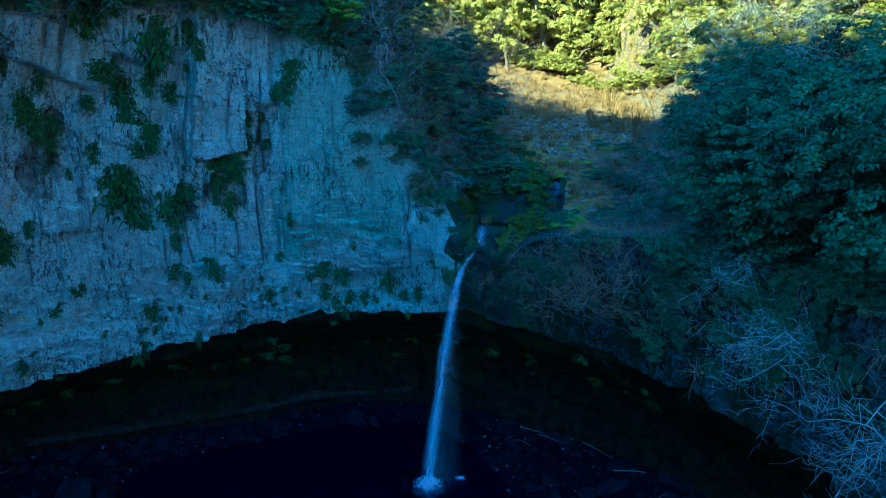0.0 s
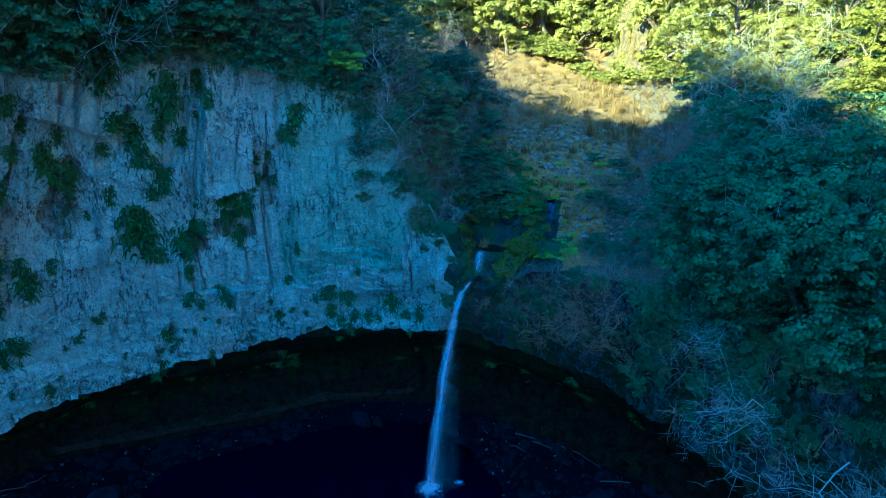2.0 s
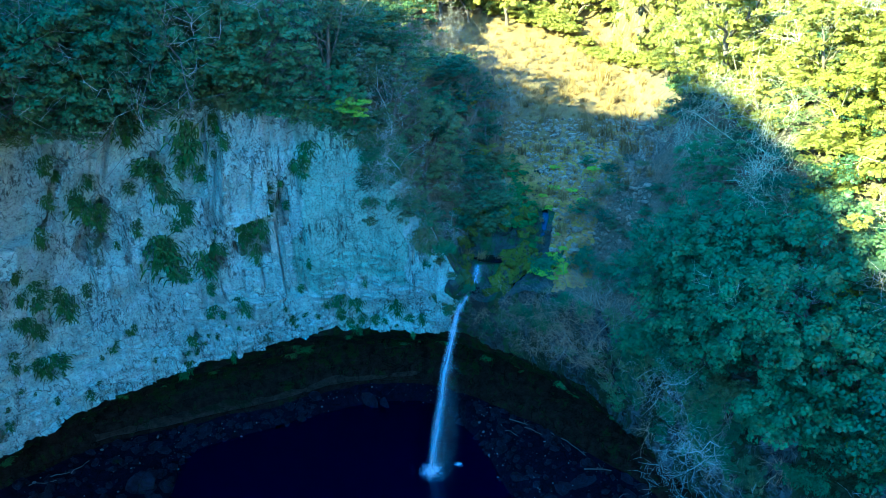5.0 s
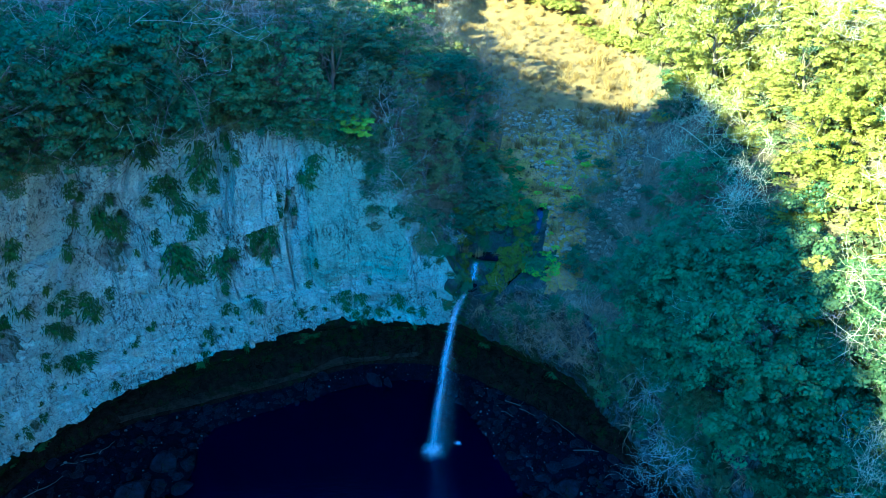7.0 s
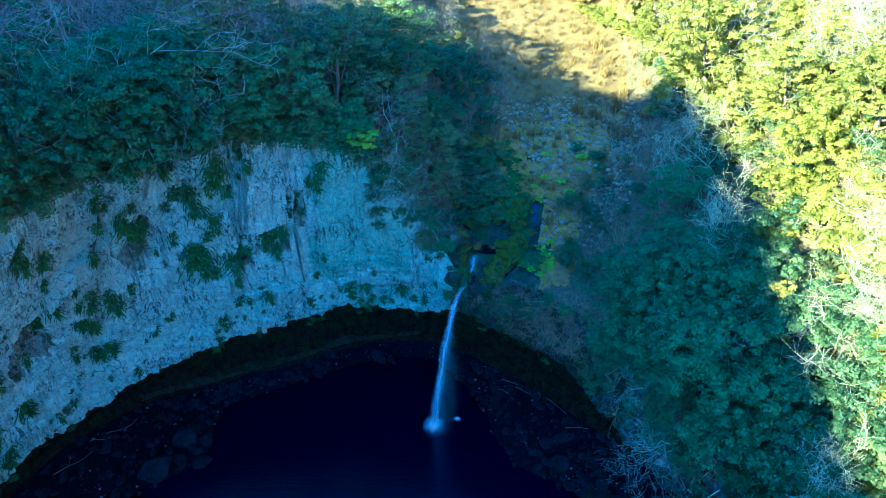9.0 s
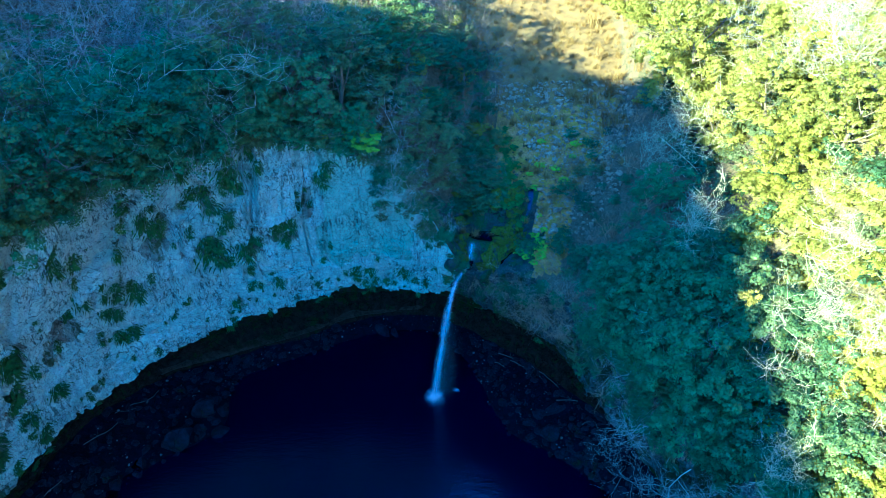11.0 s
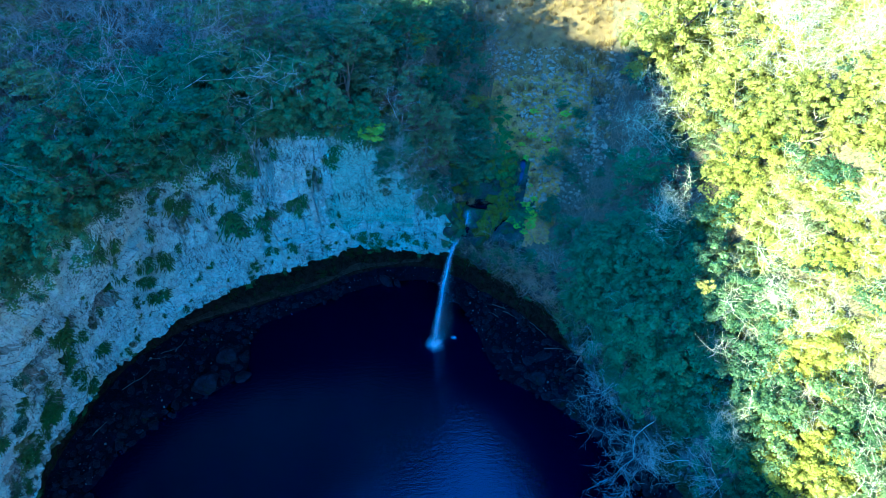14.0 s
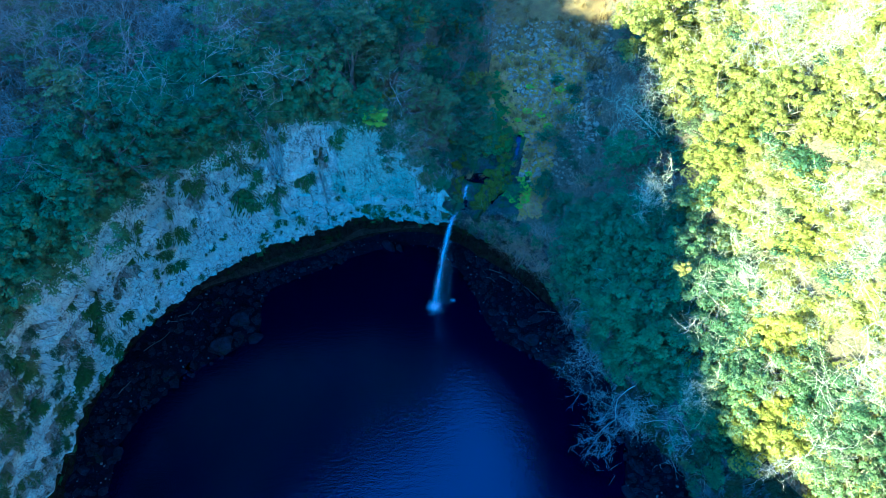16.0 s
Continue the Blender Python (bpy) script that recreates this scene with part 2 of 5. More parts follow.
RUST = leaf_material("brown_dead_twigs", [(0.23, 0.145, 0.08), (0.33, 0.225, 0.13), (0.41, 0.30, 0.19)], 0.5, 0.05)
TWIGS = leaf_material("dry_twigs", [(0.16, 0.13, 0.10), (0.24, 0.20, 0.16), (0.32, 0.28, 0.23)], 0.5, 0.05)

BARK, nt, b = material("brown_bark", 0.95)
nt.links.new(ramp(nt, noise_at(nt, 6.0, (1, 1, 0.2), 8), [(0.3, (0.05, 0.04, 0.03)), (0.7, (0.17, 0.14, 0.11))]), b.inputs["Base Color"])
PALE, nt, b = material("pale_bark", 0.9)
nt.links.new(ramp(nt, noise_at(nt, 4.0, (1, 1, 0.3), 8), [(0.3, (0.18, 0.165, 0.145)), (0.7, (0.38, 0.355, 0.32))]), b.inputs["Base Color"])

STRAWTWIG, nt, b = material("straw_coloured_twigs", 0.9)
nt.links.new(ramp(nt, noise_at(nt, 1.2, detail=6), [(0.3, (0.30, 0.29, 0.19)), (0.7, (0.52, 0.51, 0.37))]), b.inputs["Base Color"])

BLEACHED, nt, b = material("bleached_wood", 0.9)
nt.links.new(ramp(nt, noise_at(nt, 4.0, (1, 1, 0.3), 8), [(0.3, (0.30, 0.28, 0.25)), (0.7, (0.52, 0.50, 0.46))]), b.inputs["Base Color"])

WATER, nt, b = material("dark_pool_water", 0.04)
# blue of mirrored sky put into the body colour and reflection tint
b.inputs["Base Color"].default_value = (0.0001, 0.0002, 0.010, 1)
b.inputs["Specular Tint"].default_value = (0.28, 0.56, 1.0, 1)
b.inputs["IOR"].default_value = 1.45
b.inputs["Specular IOR Level"].default_value = 1.0
w1 = node(nt, "ShaderNodeBump", Strength=0.5, Distance=0.08)
nt.links.new(noise_at(nt, 1.6, (0.6, 1.6, 1), 4), w1.inputs["Height"])
w2 = node(nt, "ShaderNodeBump", Strength=0.4, Distance=0.04)
nt.links.new(noise_at(nt, 6.0, (0.7, 1.3, 1), 3), w2.inputs["Height"])
nt.links.new(w1.outputs[0], w2.inputs["Normal"])
nt.links.new(w2.outputs[0], b.inputs["Normal"])

FALLING, nt, b = material("falling_white_water", 0.4)
b.inputs["Base Color"].default_value = (0.60, 0.58, 0.68, 1)
tc = nt.nodes.new("ShaderNodeTexCoord")
mp = nt.nodes.new("ShaderNodeMapping")
mp.inputs["Scale"].default_value = (9.0, 5.0, 1.0)
nt.links.new(tc.outputs["UV"], mp.inputs[0])
threads = node(nt, "ShaderNodeTexNoise", Scale=1.0, Detail=7.0, Roughness=0.62)
nt.links.new(mp.outputs[0], threads.inputs["Vector"])
sx = nt.nodes.new("ShaderNodeSeparateXYZ")
nt.links.new(tc.outputs["UV"], sx.inputs[0])
dense = nt.nodes.new("ShaderNodeMath")
dense.operation = "MULTIPLY"
nt.links.new(ramp(nt, sx.outputs[0], [(0.0, (0, 0, 0)), (0.3, (0.85, 0.85, 0.85)), (0.5, (1, 1, 1)), (0.72, (0.5, 0.5, 0.5)), (1.0, (0, 0, 0))]), dense.inputs[0])
nt.links.new(ramp(nt, threads.outputs[0], [(0.34, (0.04, 0.04, 0.04)), (0.68, (0.62, 0.62, 0.62))]), dense.inputs[1])
nt.links.new(dense.outputs[0], b.inputs["Alpha"])
MIST, nt, b = material("thin_falling_spray", 0.6)
fade = nt.nodes.new("ShaderNodeMath")
fade.operation = "MULTIPLY"
b.inputs["Base Color"].default_value = (0.85, 0.88, 0.9, 1)
nt.links.new(ramp(nt, noise_at(nt, 1.5, (2.5, 2.5, 0.15), 7, 0.7), [(0.36, (0, 0, 0)), (0.8, (0.3, 0.3, 0.3))]), fade.inputs[0])
tc = nt.nodes.new("ShaderNodeTexCoord")
sx = nt.nodes.new("ShaderNodeSeparateXYZ")
nt.links.new(tc.outputs["Generated"], sx.inputs[0])
nt.links.new(ramp(nt, sx.outputs[0], [(0.0, (0.3, 0.3, 0.3)), (0.3, (0.7, 0.7, 0.7)), (0.75, (0, 0, 0))]), fade.inputs[1])
nt.links.new(fade.outputs[0], b.inputs["Alpha"])

# ---- plan of the gorge: rails that run round the pool from one bank to the other ----
SHORE = [(-30, -70), (-30, 10), (-30.6, 20), (-30.6, 25.6), (-27.5, 30.5), (-24, 33.8), (-20, 37.5), (-20, 43), (-14.6, 46.1), (-9.6, 48.7), (-5.6, 50),
         (-1, 49.5), (2.9, 44.2), (4.9, 38), (6.9, 35.7), (10.2, 33.6), (13.5, 30), (17, 25.2), (16.5, 19.7), (16.5, 12), (17, 0), (18, -70)]
FOOT = [(-34, -70, 1.2), (-33.6, 10, 1.2), (-34, 20, 1.2), (-34.2, 26.5, 1.3), (-33, 32.2, 1.5), (-31, 37.3, 1.5), (-27.3, 41.3, 1.5), (-22, 44.5, 1.2),
        (-15, 47.5, 1), (-9.8, 50, 1), (-5.6, 51, 1), (-1, 50.8, 1.2), (3.3, 47.5, 1.6), (7.5, 43.5, 2), (11, 39.5, 2.3), (14, 35.8, 2.5), (17, 31.5, 2.5),
        (20, 26, 2.2), (21.5, 20.5, 2), (22, 12.5, 1.5), (23, 0, 1.2), (25, -70, 1.2)]
BACK = [(-35.5, -70, 3.5), (-35, 10, 3.5), (-35.2, 20.5, 3.5), (-35, 27, 3.8), (-34, 33, 4), (-32, 38.5, 4), (-28, 43, 4.5), (-22.5, 46.5, 5), (-16, 49.5, 5),
        (-10, 52.5, 5.5), (-5.5, 53, 5.5), (-0.5, 52.5, 6), (3.2, 50, 6), (8, 45.5, 6), (12, 41.5, 6), (15.5, 37.5, 5.5), (18.5, 32.5, 5), (21.5, 26.5, 4.5),
        (24, 20.5, 4), (26, 12, 3), (27, 0, 3), (28, -70, 3)]
EDGE = [(-33, -70, 5), (-33, 10, 5), (-32.3, 20, 5.3), (-31.8, 25.5, 5.7), (-30.2, 30.8, 6.1), (-27.5, 35.5, 6.7), (-24, 39, 7.4), (-19.8, 41.6, 8.2), (-15, 43.3, 8.8),
        (-10, 44.4, 9.6), (-6, 44.3, 10), (-2.4, 43.7, 10.2), (1.6, 42.6, 10.6), (5.3, 40.6, 10), (7.7, 38.3, 10), (10.0, 34.6, 9.9), (11.9, 29.4, 10.2),
        (15.0, 23.4, 9.3), (18.7, 18.8, 7.8), (23.5, 11.5, 4.5), (25, 0, 4), (26, -70, 4)]
FACE = [(-31, -70, 18), (-30.5, 10, 18), (-29.8, 20, 18), (-28.6, 25.5, 18), (-26.8, 29.5, 18.5), (-24.6, 33.6, 18.5), (-21.8, 36.3, 19.5), (-18.3, 37.9, 20), (-14.3, 38.9, 21.5),
        (-10, 41, 21), (-6, 41.5, 20), (-2.5, 41.7, 17), (1.7, 41.5, 13), (5, 39.6, 13.5), (7.4, 37.4, 14), (9.9, 33.4, 14), (12.2, 28.2, 14.4),
        (15.3, 22.2, 13.7), (19, 17.3, 12.6), (24, 10, 10), (26, 0, 10), (27, -70, 10)]
RIM = [(-28, -70, 28), (-28, 9, 28), (-26.5, 20, 28), (-25, 25, 28), (-23.4, 29, 28), (-21.5, 32, 27.8), (-19, 34, 27.8), (-16.5, 36, 28.2), (-13, 37.6, 28.4),
       (-9.5, 39.6, 27.6), (-6, 40.1, 26.6), (-2.7, 40.8, 23.6), (1.9, 41.2, 14.5), (5.2, 39.2, 15.8), (7.3, 37, 16.5), (10, 33, 17), (13.3, 28, 17.5),
       (17, 22.3, 17), (20.6, 17.2, 16.5), (25, 9.5, 16), (27, 0, 16), (28, -70, 16)]
AWAY = [(-1, 0), (-1, 0), (-1, 0.03), (-0.98, 0.15), (-0.94, 0.3), (-0.86, 0.5), (-0.76, 0.65), (-0.66, 0.75), (-0.5, 0.87), (-0.35, 0.94), (-0.2, 0.98),
        (-0.08, 1), (0.1, 1), (0.25, 0.97), (0.4, 0.92), (0.55, 0.83), (0.7, 0.7), (0.85, 0.5), (0.97, 0.2), (1, 0), (1, 0), (1, 0)]


def curve(y, ys, vs):
    return np.interp(y, ys, vs)


def ground_height(x, y):
    """Height of the land outside the gorge: the stream's valley between a ridge on one side and a wooded slope on the other."""
    x, y = np.asarray(x, float), np.asarray(y, float)
    floor = curve(y, [20, 38, 42, 45, 48, 55, 62, 75, 86, 100, 130, 170], [16.5, 16.5, 15.2, 17.3, 18.8, 20.6, 22.2, 24, 26, 33, 55, 80])
    left = curve(y, [41, 48, 55, 62, 75, 90, 110], [1.0, 3.2, 5, 5.5, 2, -2, -8])
    right = curve(y, [-60, 0, 10, 17, 22, 28, 33, 38, 48, 55, 60, 75, 90, 110], [29, 28, 26, 21.5, 18, 14, 10.6, 9, 12, 16, 18, 19, 20, 16])
    start = curve(y, [20, 30, 38, 48, 60, 80, 110], [-27, -24, -17, -10, -8, -14, -25])
    crest = curve(y, [-120, -76, -66, -52, -40, -32, -22, -15, -10, 7, 20, 40, 60, 160], [81.5, 84.3, 87.8, 91.5, 91.9, 86, 82, 79, 74.8, 66.2, 51.6, 46, 46, 60]) + 1.5 * fbm(np.asarray(y) / 9.0, x * 0, 5, 3)
    top = curve(y, [27, 60, 100], [-80, -84, -95])
    hill = 27.0 + (crest - 27.0) * np.clip((start - x) / (start - top), 0, 1) - 0.3 * np.maximum(0, top - x)
    hill = hill + np.maximum(0, floor - 26)
    lz = np.minimum(hill, floor + 1.1 * np.maximum(0, left - x))
    rise = np.maximum(0, x - right)
    rz = floor + np.minimum(0.95 * rise, 12 + 0.62 * rise)
    z = np.where(x < (left + right) / 2, lz, rz)
    return z + 0.5 * fbm(x / 5.0, y / 5.0, 3, 4)


near = np.r_[np.linspace(1, 3, 60), np.linspace(3, 12, 700)[1:], np.linspace(12, 20, 300)[1:]]
NS = len(near)
STATION = near
rail = {k: spline(v, STATION) for k, v in dict(shore=SHORE, foot=FOOT, back=BACK, edge=EDGE, face=FACE, rim=RIM, away=AWAY).items()}
rail["shore"] = np.c_[rail["shore"], np.zeros(NS)]
away = rail["away"] / np.linalg.norm(rail["away"], axis=1)[:, None]
AWAY3 = np.c_[away, np.zeros(NS)]
arc = np.r_[0, np.cumsum(np.linalg.norm(np.diff(rail["edge"][:, :2], axis=0), axis=1))]


def loft(a, b, n, sag=0.0):
    f = np.linspace(0, 1, n)[:, None, None]
    g = a[None] * (1 - f) + b[None] * f
    g[..., 2] += sag * (np.sin(f[..., 0] * math.pi))
    return g


def columns(u, z, width, tall, seed, tilt=0.0):
    """Jointed rock: upright columns broken across at uneven heights; gives each block's offset and how near its joint is."""
    wob = u + 0.22 * vnoise(u / 3.0, z / 5.0, seed + 1)
    c = np.floor(wob / width)
    jit = hash01(c, c * 0, seed) * tall
    zz = (z + jit + 0.5 * vnoise(u * 0.5, z * 0.2, seed + 3)) / tall
    r = np.floor(zz)
    wob = wob + width * 0.35 * (hash01(r, r * 0 + 3, seed + 9) - 0.5)
    c = np.floor(wob / width)
    off = hash01(c, r, seed + 4) - 0.5
    lu, lz = wob / width - c - 0.5, zz - r - 0.5
    off = off + tilt * (lu * (hash01(c, r, seed + 5) - 0.5) * 2 + lz * (hash01(c, r, seed + 6) - 0.3) * 2)
    edge = (0.5 - np.abs(lu)) * width
    return off, edge, hash01(c, r, seed + 7)


# hollows in the cliff where blocks have dropped out: along, foot, width, height, depth
ALCOVES = [(34.0, 17.6, 4.0, 5.6, 0.6), (41.7, 15.6, 1.9, 3.4, 0.6), (44.3, 17.2, 2.7, 3.2, 0.8), (46.8, 19.0, 1.5, 3.9, 0.5), (24.2, 14.0, 3.2, 4.6, 1.5), (30.5, 20.2, 1.0, 6.6, 0.5), (39.3, 9.0, 0.8, 3.0, 0.5), (20.3, 15.5, 1.6, 3.0, 0.9), (18.6, 12.4, 2.0, 2.4, 0.9)]
# slabs that stand proud: their lower edge (along, height), their top, how far they stand out
SLABS = [([(30.9, 25.5), (33, 25.1), (35, 24.5), (37.1, 24.0), (38.1, 25.9), (39.2, 25.5), (40.4, 25.3)], 32, 0.8),
         ([(42.9, 20.4), (43.7, 20.4), (44.8, 20.7), (46.0, 20.8)], 32, 0.95),
         ([(46.0, 23.0), (47.5, 22.8)], 32, 0.5), ([(42.3, 21.5), (43.2, 21.4)], 24, 0.35), ([(37.2, 21.6), (38.6, 21.0), (40.0, 20.8)], 23.4, 0.35),
         ([(19.5, 19.2), (22, 18.7), (25.4, 18.9), (27.2, 20.3)], 32, 0.6), ([(24.5, 5.0), (31, 5.8), (38.2, 7.6)], 10.6, 0.55), ([(42.0, 8.0), (43.9, 8.4)], 13.2, 0.4),
         ([(13.0, 16.5), (16.5, 17.4), (18.4, 17.8)], 24, 0.7), ([(15.8, 12.6), (18.2, 13.0)], 16.4, 0.6), ([(44.8, 9.4), (47.2, 9.6)], 12.0, 0.3), ([(52.0, 8.0), (57.2, 9.2)], 11.2, 0.5)]


def alcove_depth(u, z):
    """How far the rock has dropped away at a place on the cliff."""
    total = np.zeros(np.shape(u))
    for u0, z0, wide, tall, deep in ALCOVES:
        f = np.clip((z - z0) / tall, 0, 1)
        half = 0.5 * wide * np.clip(1 - f ** 1.8, 0, 1) ** 0.6 + 0.45 * vnoise(u * 1.1, z * 1.1, 55) + 0.25 * vnoise(u * 3.1, z * 3.1, 56)
        total = total + deep * (1 - smooth(half - 0.12, half + 0.05, np.abs(u - u0 - 0.1 * (z - z0)))) * smooth(z0 - 1.2, z0 + 1.5, z) * (z < z0 + tall)
    return total


def cliff_relief(u, z):
    big = 1.3 * fbm(u / 9.0, z / 9.0, 11, 3)
    o1, e1, k1 = columns(u, z, 4.2, 5.8, 21, 0.55)
    o2, e2, k2 = columns(u, z, 1.5, 2.3, 31, 0.8)
    o3, e3, k3 = columns(u, z, 0.9, 0.45, 41, 0.5)
    o4, e4, k4 = columns(u, z, 0.55, 1.1, 71, 0.8)
    o5, e5, k5 = columns(u, z, 0.36, 0.42, 77, 0.9)
    flat = smooth(47.6, 48.6, u) * (1 - smooth(54.5, 56, u)) * smooth(12.5, 14, z)
    low = 1 - smooth(11.5, 14.5, z + 1.5 * vnoise(u / 4.0, z * 0, 51) - 7 * (1 - smooth(20, 29, u)))
    scallop = flat * (1 - smooth(15.5, 18.5, z + 2.0 * vnoise(u / 2.5, z / 3, 52) + 0.35 * (51 - u)))
    rough = (1 - 0.75 * flat)
    d = big * (1 - 0.5 * flat) + rough * (1 - low) * (0.85 * o1 + 0.42 * o2 * (k1 > 0.3) + 0.2 * o4 * (k2 > 0.5)) + low * (0.34 * o3 + 0.34 * o2 + 0.16 * o4) + 0.5 * scallop * o3 + 0.07 * o5 * rough + 0.06 * o4
    d = d - rough * (1 - low) * (0.3 * np.exp(-(e2 / 0.06) ** 2) * (k2 > 0.75) + 0.4 * np.exp(-(e1 / 0.07) ** 2) * (k1 > 0.45))
    un = u + 0.22 * vnoise(u * 0.9, z * 0.9, 57) + 0.1 * vnoise(u * 3, z * 3, 58)
    zn = z + 0.35 * vnoise(u * 0.8, z * 0.5, 59) + 0.14 * vnoise(u * 3, z * 2, 60)
    for foot, top, proud in SLABS:
        us, zs = zip(*foot)
        d = d + proud * (un > us[0]) * (un < us[-1]) * (zn > np.interp(un, us, zs)) * (1 - smooth(top - 0.8, top, zn))
    d = d - alcove_depth(u, z)
    return d + 0.15 * fbm(u * 0.9, z * 0.9, 61, 5) * (0.5 + 0.5 * rough) + 0.5 * flat


# banks of stones between water and rock
under = rail["shore"] - AWAY3 * 3.0
under[:, 2] = -1.6
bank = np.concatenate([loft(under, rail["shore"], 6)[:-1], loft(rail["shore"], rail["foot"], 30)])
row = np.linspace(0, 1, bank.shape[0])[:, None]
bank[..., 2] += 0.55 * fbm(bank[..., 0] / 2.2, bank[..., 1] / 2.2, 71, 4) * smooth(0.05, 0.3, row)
tagged(new("gravel_bank", grid_mesh("gravel_bank", bank, BANK)), "stony bank at the foot of the rock, coloured blue-black for shade", "bank", kind="structure")

# the hollow under the overhang, in thin uneven beds, shade put into its colour
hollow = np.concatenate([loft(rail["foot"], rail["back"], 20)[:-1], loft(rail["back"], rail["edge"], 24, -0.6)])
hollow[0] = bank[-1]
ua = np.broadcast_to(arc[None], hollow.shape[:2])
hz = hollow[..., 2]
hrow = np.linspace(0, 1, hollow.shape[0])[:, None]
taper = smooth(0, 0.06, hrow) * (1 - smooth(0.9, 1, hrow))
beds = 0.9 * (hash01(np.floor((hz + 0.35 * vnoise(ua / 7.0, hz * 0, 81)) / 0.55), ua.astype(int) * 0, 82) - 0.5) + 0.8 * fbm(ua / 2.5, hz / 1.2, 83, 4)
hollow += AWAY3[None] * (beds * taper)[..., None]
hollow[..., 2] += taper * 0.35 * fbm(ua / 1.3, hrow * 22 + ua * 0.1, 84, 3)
# the pale face above it
face = np.concatenate([loft(rail["edge"], rail["face"], 110)[:-1], loft(rail["face"], rail["rim"], 80)])
uf = np.broadcast_to(arc[None], face.shape[:2])
frow = np.linspace(0, 1, face.shape[0])[:, None]
relief = cliff_relief(uf, face[..., 2]) * (1 - 0.7 * smooth(0.93, 1, frow))
face -= AWAY3[None] * relief[..., None]
face[..., 2] += 0.5 * vnoise(uf / 1.6, frow * 0, 91) * (1 - smooth(0, 0.12, frow)) + 0.25 * vnoise(uf / 0.5, frow * 0, 92) * (1 - smooth(0, 0.08, frow))
hollow[-1] = face[0]
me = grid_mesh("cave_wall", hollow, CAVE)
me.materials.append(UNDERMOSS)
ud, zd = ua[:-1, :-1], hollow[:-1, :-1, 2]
# mossy colour held back past the fall, where the hollow is painted darker
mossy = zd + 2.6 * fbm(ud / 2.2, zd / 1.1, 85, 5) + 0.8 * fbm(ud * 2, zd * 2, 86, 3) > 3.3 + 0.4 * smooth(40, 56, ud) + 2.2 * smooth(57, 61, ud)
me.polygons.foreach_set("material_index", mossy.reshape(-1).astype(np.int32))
tagged(new("cave_wall", me), "undercut rock in thin beds behind the fall, darkened for its shade", "rock wall", kind="structure")
cut = int(np.argmin(np.abs(arc - 59.0)))
me = grid_mesh("cliff", face[:, :cut + 1], CLIFF, False)
me.materials.append(WASHED)
uw, zw = uf[:-1, :cut] + 1.3 * fbm(uf[:-1, :cut] / 2.5, face[:-1, :cut, 2] / 2.5, 131, 3), face[:-1, :cut, 2]
me.materials.append(WETROCK)
wetted = uw + 0.9 * fbm(uw * 1.5, zw * 1.5, 134, 3) > 58.7 - 0.1 * np.abs(zw - 14.5)
me.polygons.foreach_set("material_index", np.where(wetted, 2, (uw > 47.6) & (uw < 55.5) & (zw > 15.0 + 3.0 * fbm(uw / 2, zw * 0, 132, 3))).reshape(-1).astype(np.int32))
me.materials.append(ALCOVE)
index = np.zeros(len(me.polygons), np.int32)
me.polygons.foreach_get("material_index", index)
us, zs = uf[:-1, :cut], face[:-1, :cut, 2]
stained = alcove_depth(us, zs) * (0.75 + 1.4 * fbm(us / 1.2, zs / 2.0, 135, 4)) > 0.3
stained |= fbm(us / 2.6, zs / 2.0, 136, 5) > 0.04 + 0.02 * (us - 6) + 0.2 * smooth(14, 22, us)
me.polygons.foreach_set("material_index", np.where(stained.reshape(-1), 3, index).astype(np.int32))
tagged(new("cliff", me), "pale jointed cliff with stains and moss above the pool", "cliff", kind="structure")
me = grid_mesh("rock_face", face[:, cut:], DULL, False)
me.materials.append(WETROCK)
uw = uf[:-1, cut:-1] + 1.5 * fbm(uf[:-1, cut:-1] / 1.5, face[:-1, cut:-1, 2] / 1.5, 133, 3)
me.polygons.foreach_set("material_index", (uw < 63.5).reshape(-1).astype(np.int32))
tagged(new("rock_face", me), "overgrown grey rock face beside the fall", "cliff", kind="structure")

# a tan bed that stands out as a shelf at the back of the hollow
# tan lowered to a dark brown for the shade in the hollow
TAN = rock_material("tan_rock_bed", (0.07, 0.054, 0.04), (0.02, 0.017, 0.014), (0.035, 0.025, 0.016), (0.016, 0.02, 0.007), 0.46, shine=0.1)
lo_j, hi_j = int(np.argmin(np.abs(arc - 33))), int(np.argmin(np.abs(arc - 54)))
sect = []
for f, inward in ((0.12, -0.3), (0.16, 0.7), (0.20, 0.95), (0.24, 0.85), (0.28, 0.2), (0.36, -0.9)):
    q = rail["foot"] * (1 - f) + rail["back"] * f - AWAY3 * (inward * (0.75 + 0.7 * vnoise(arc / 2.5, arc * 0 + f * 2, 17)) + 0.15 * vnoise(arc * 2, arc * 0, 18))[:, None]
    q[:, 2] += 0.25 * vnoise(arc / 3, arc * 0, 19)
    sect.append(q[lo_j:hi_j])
tagged(new("rock_ledge", grid_mesh("rock_ledge", np.array(sect), TAN, False)), "tan shelf of bedded rock, darkened for the hollow's shade", "rock", kind="structure")

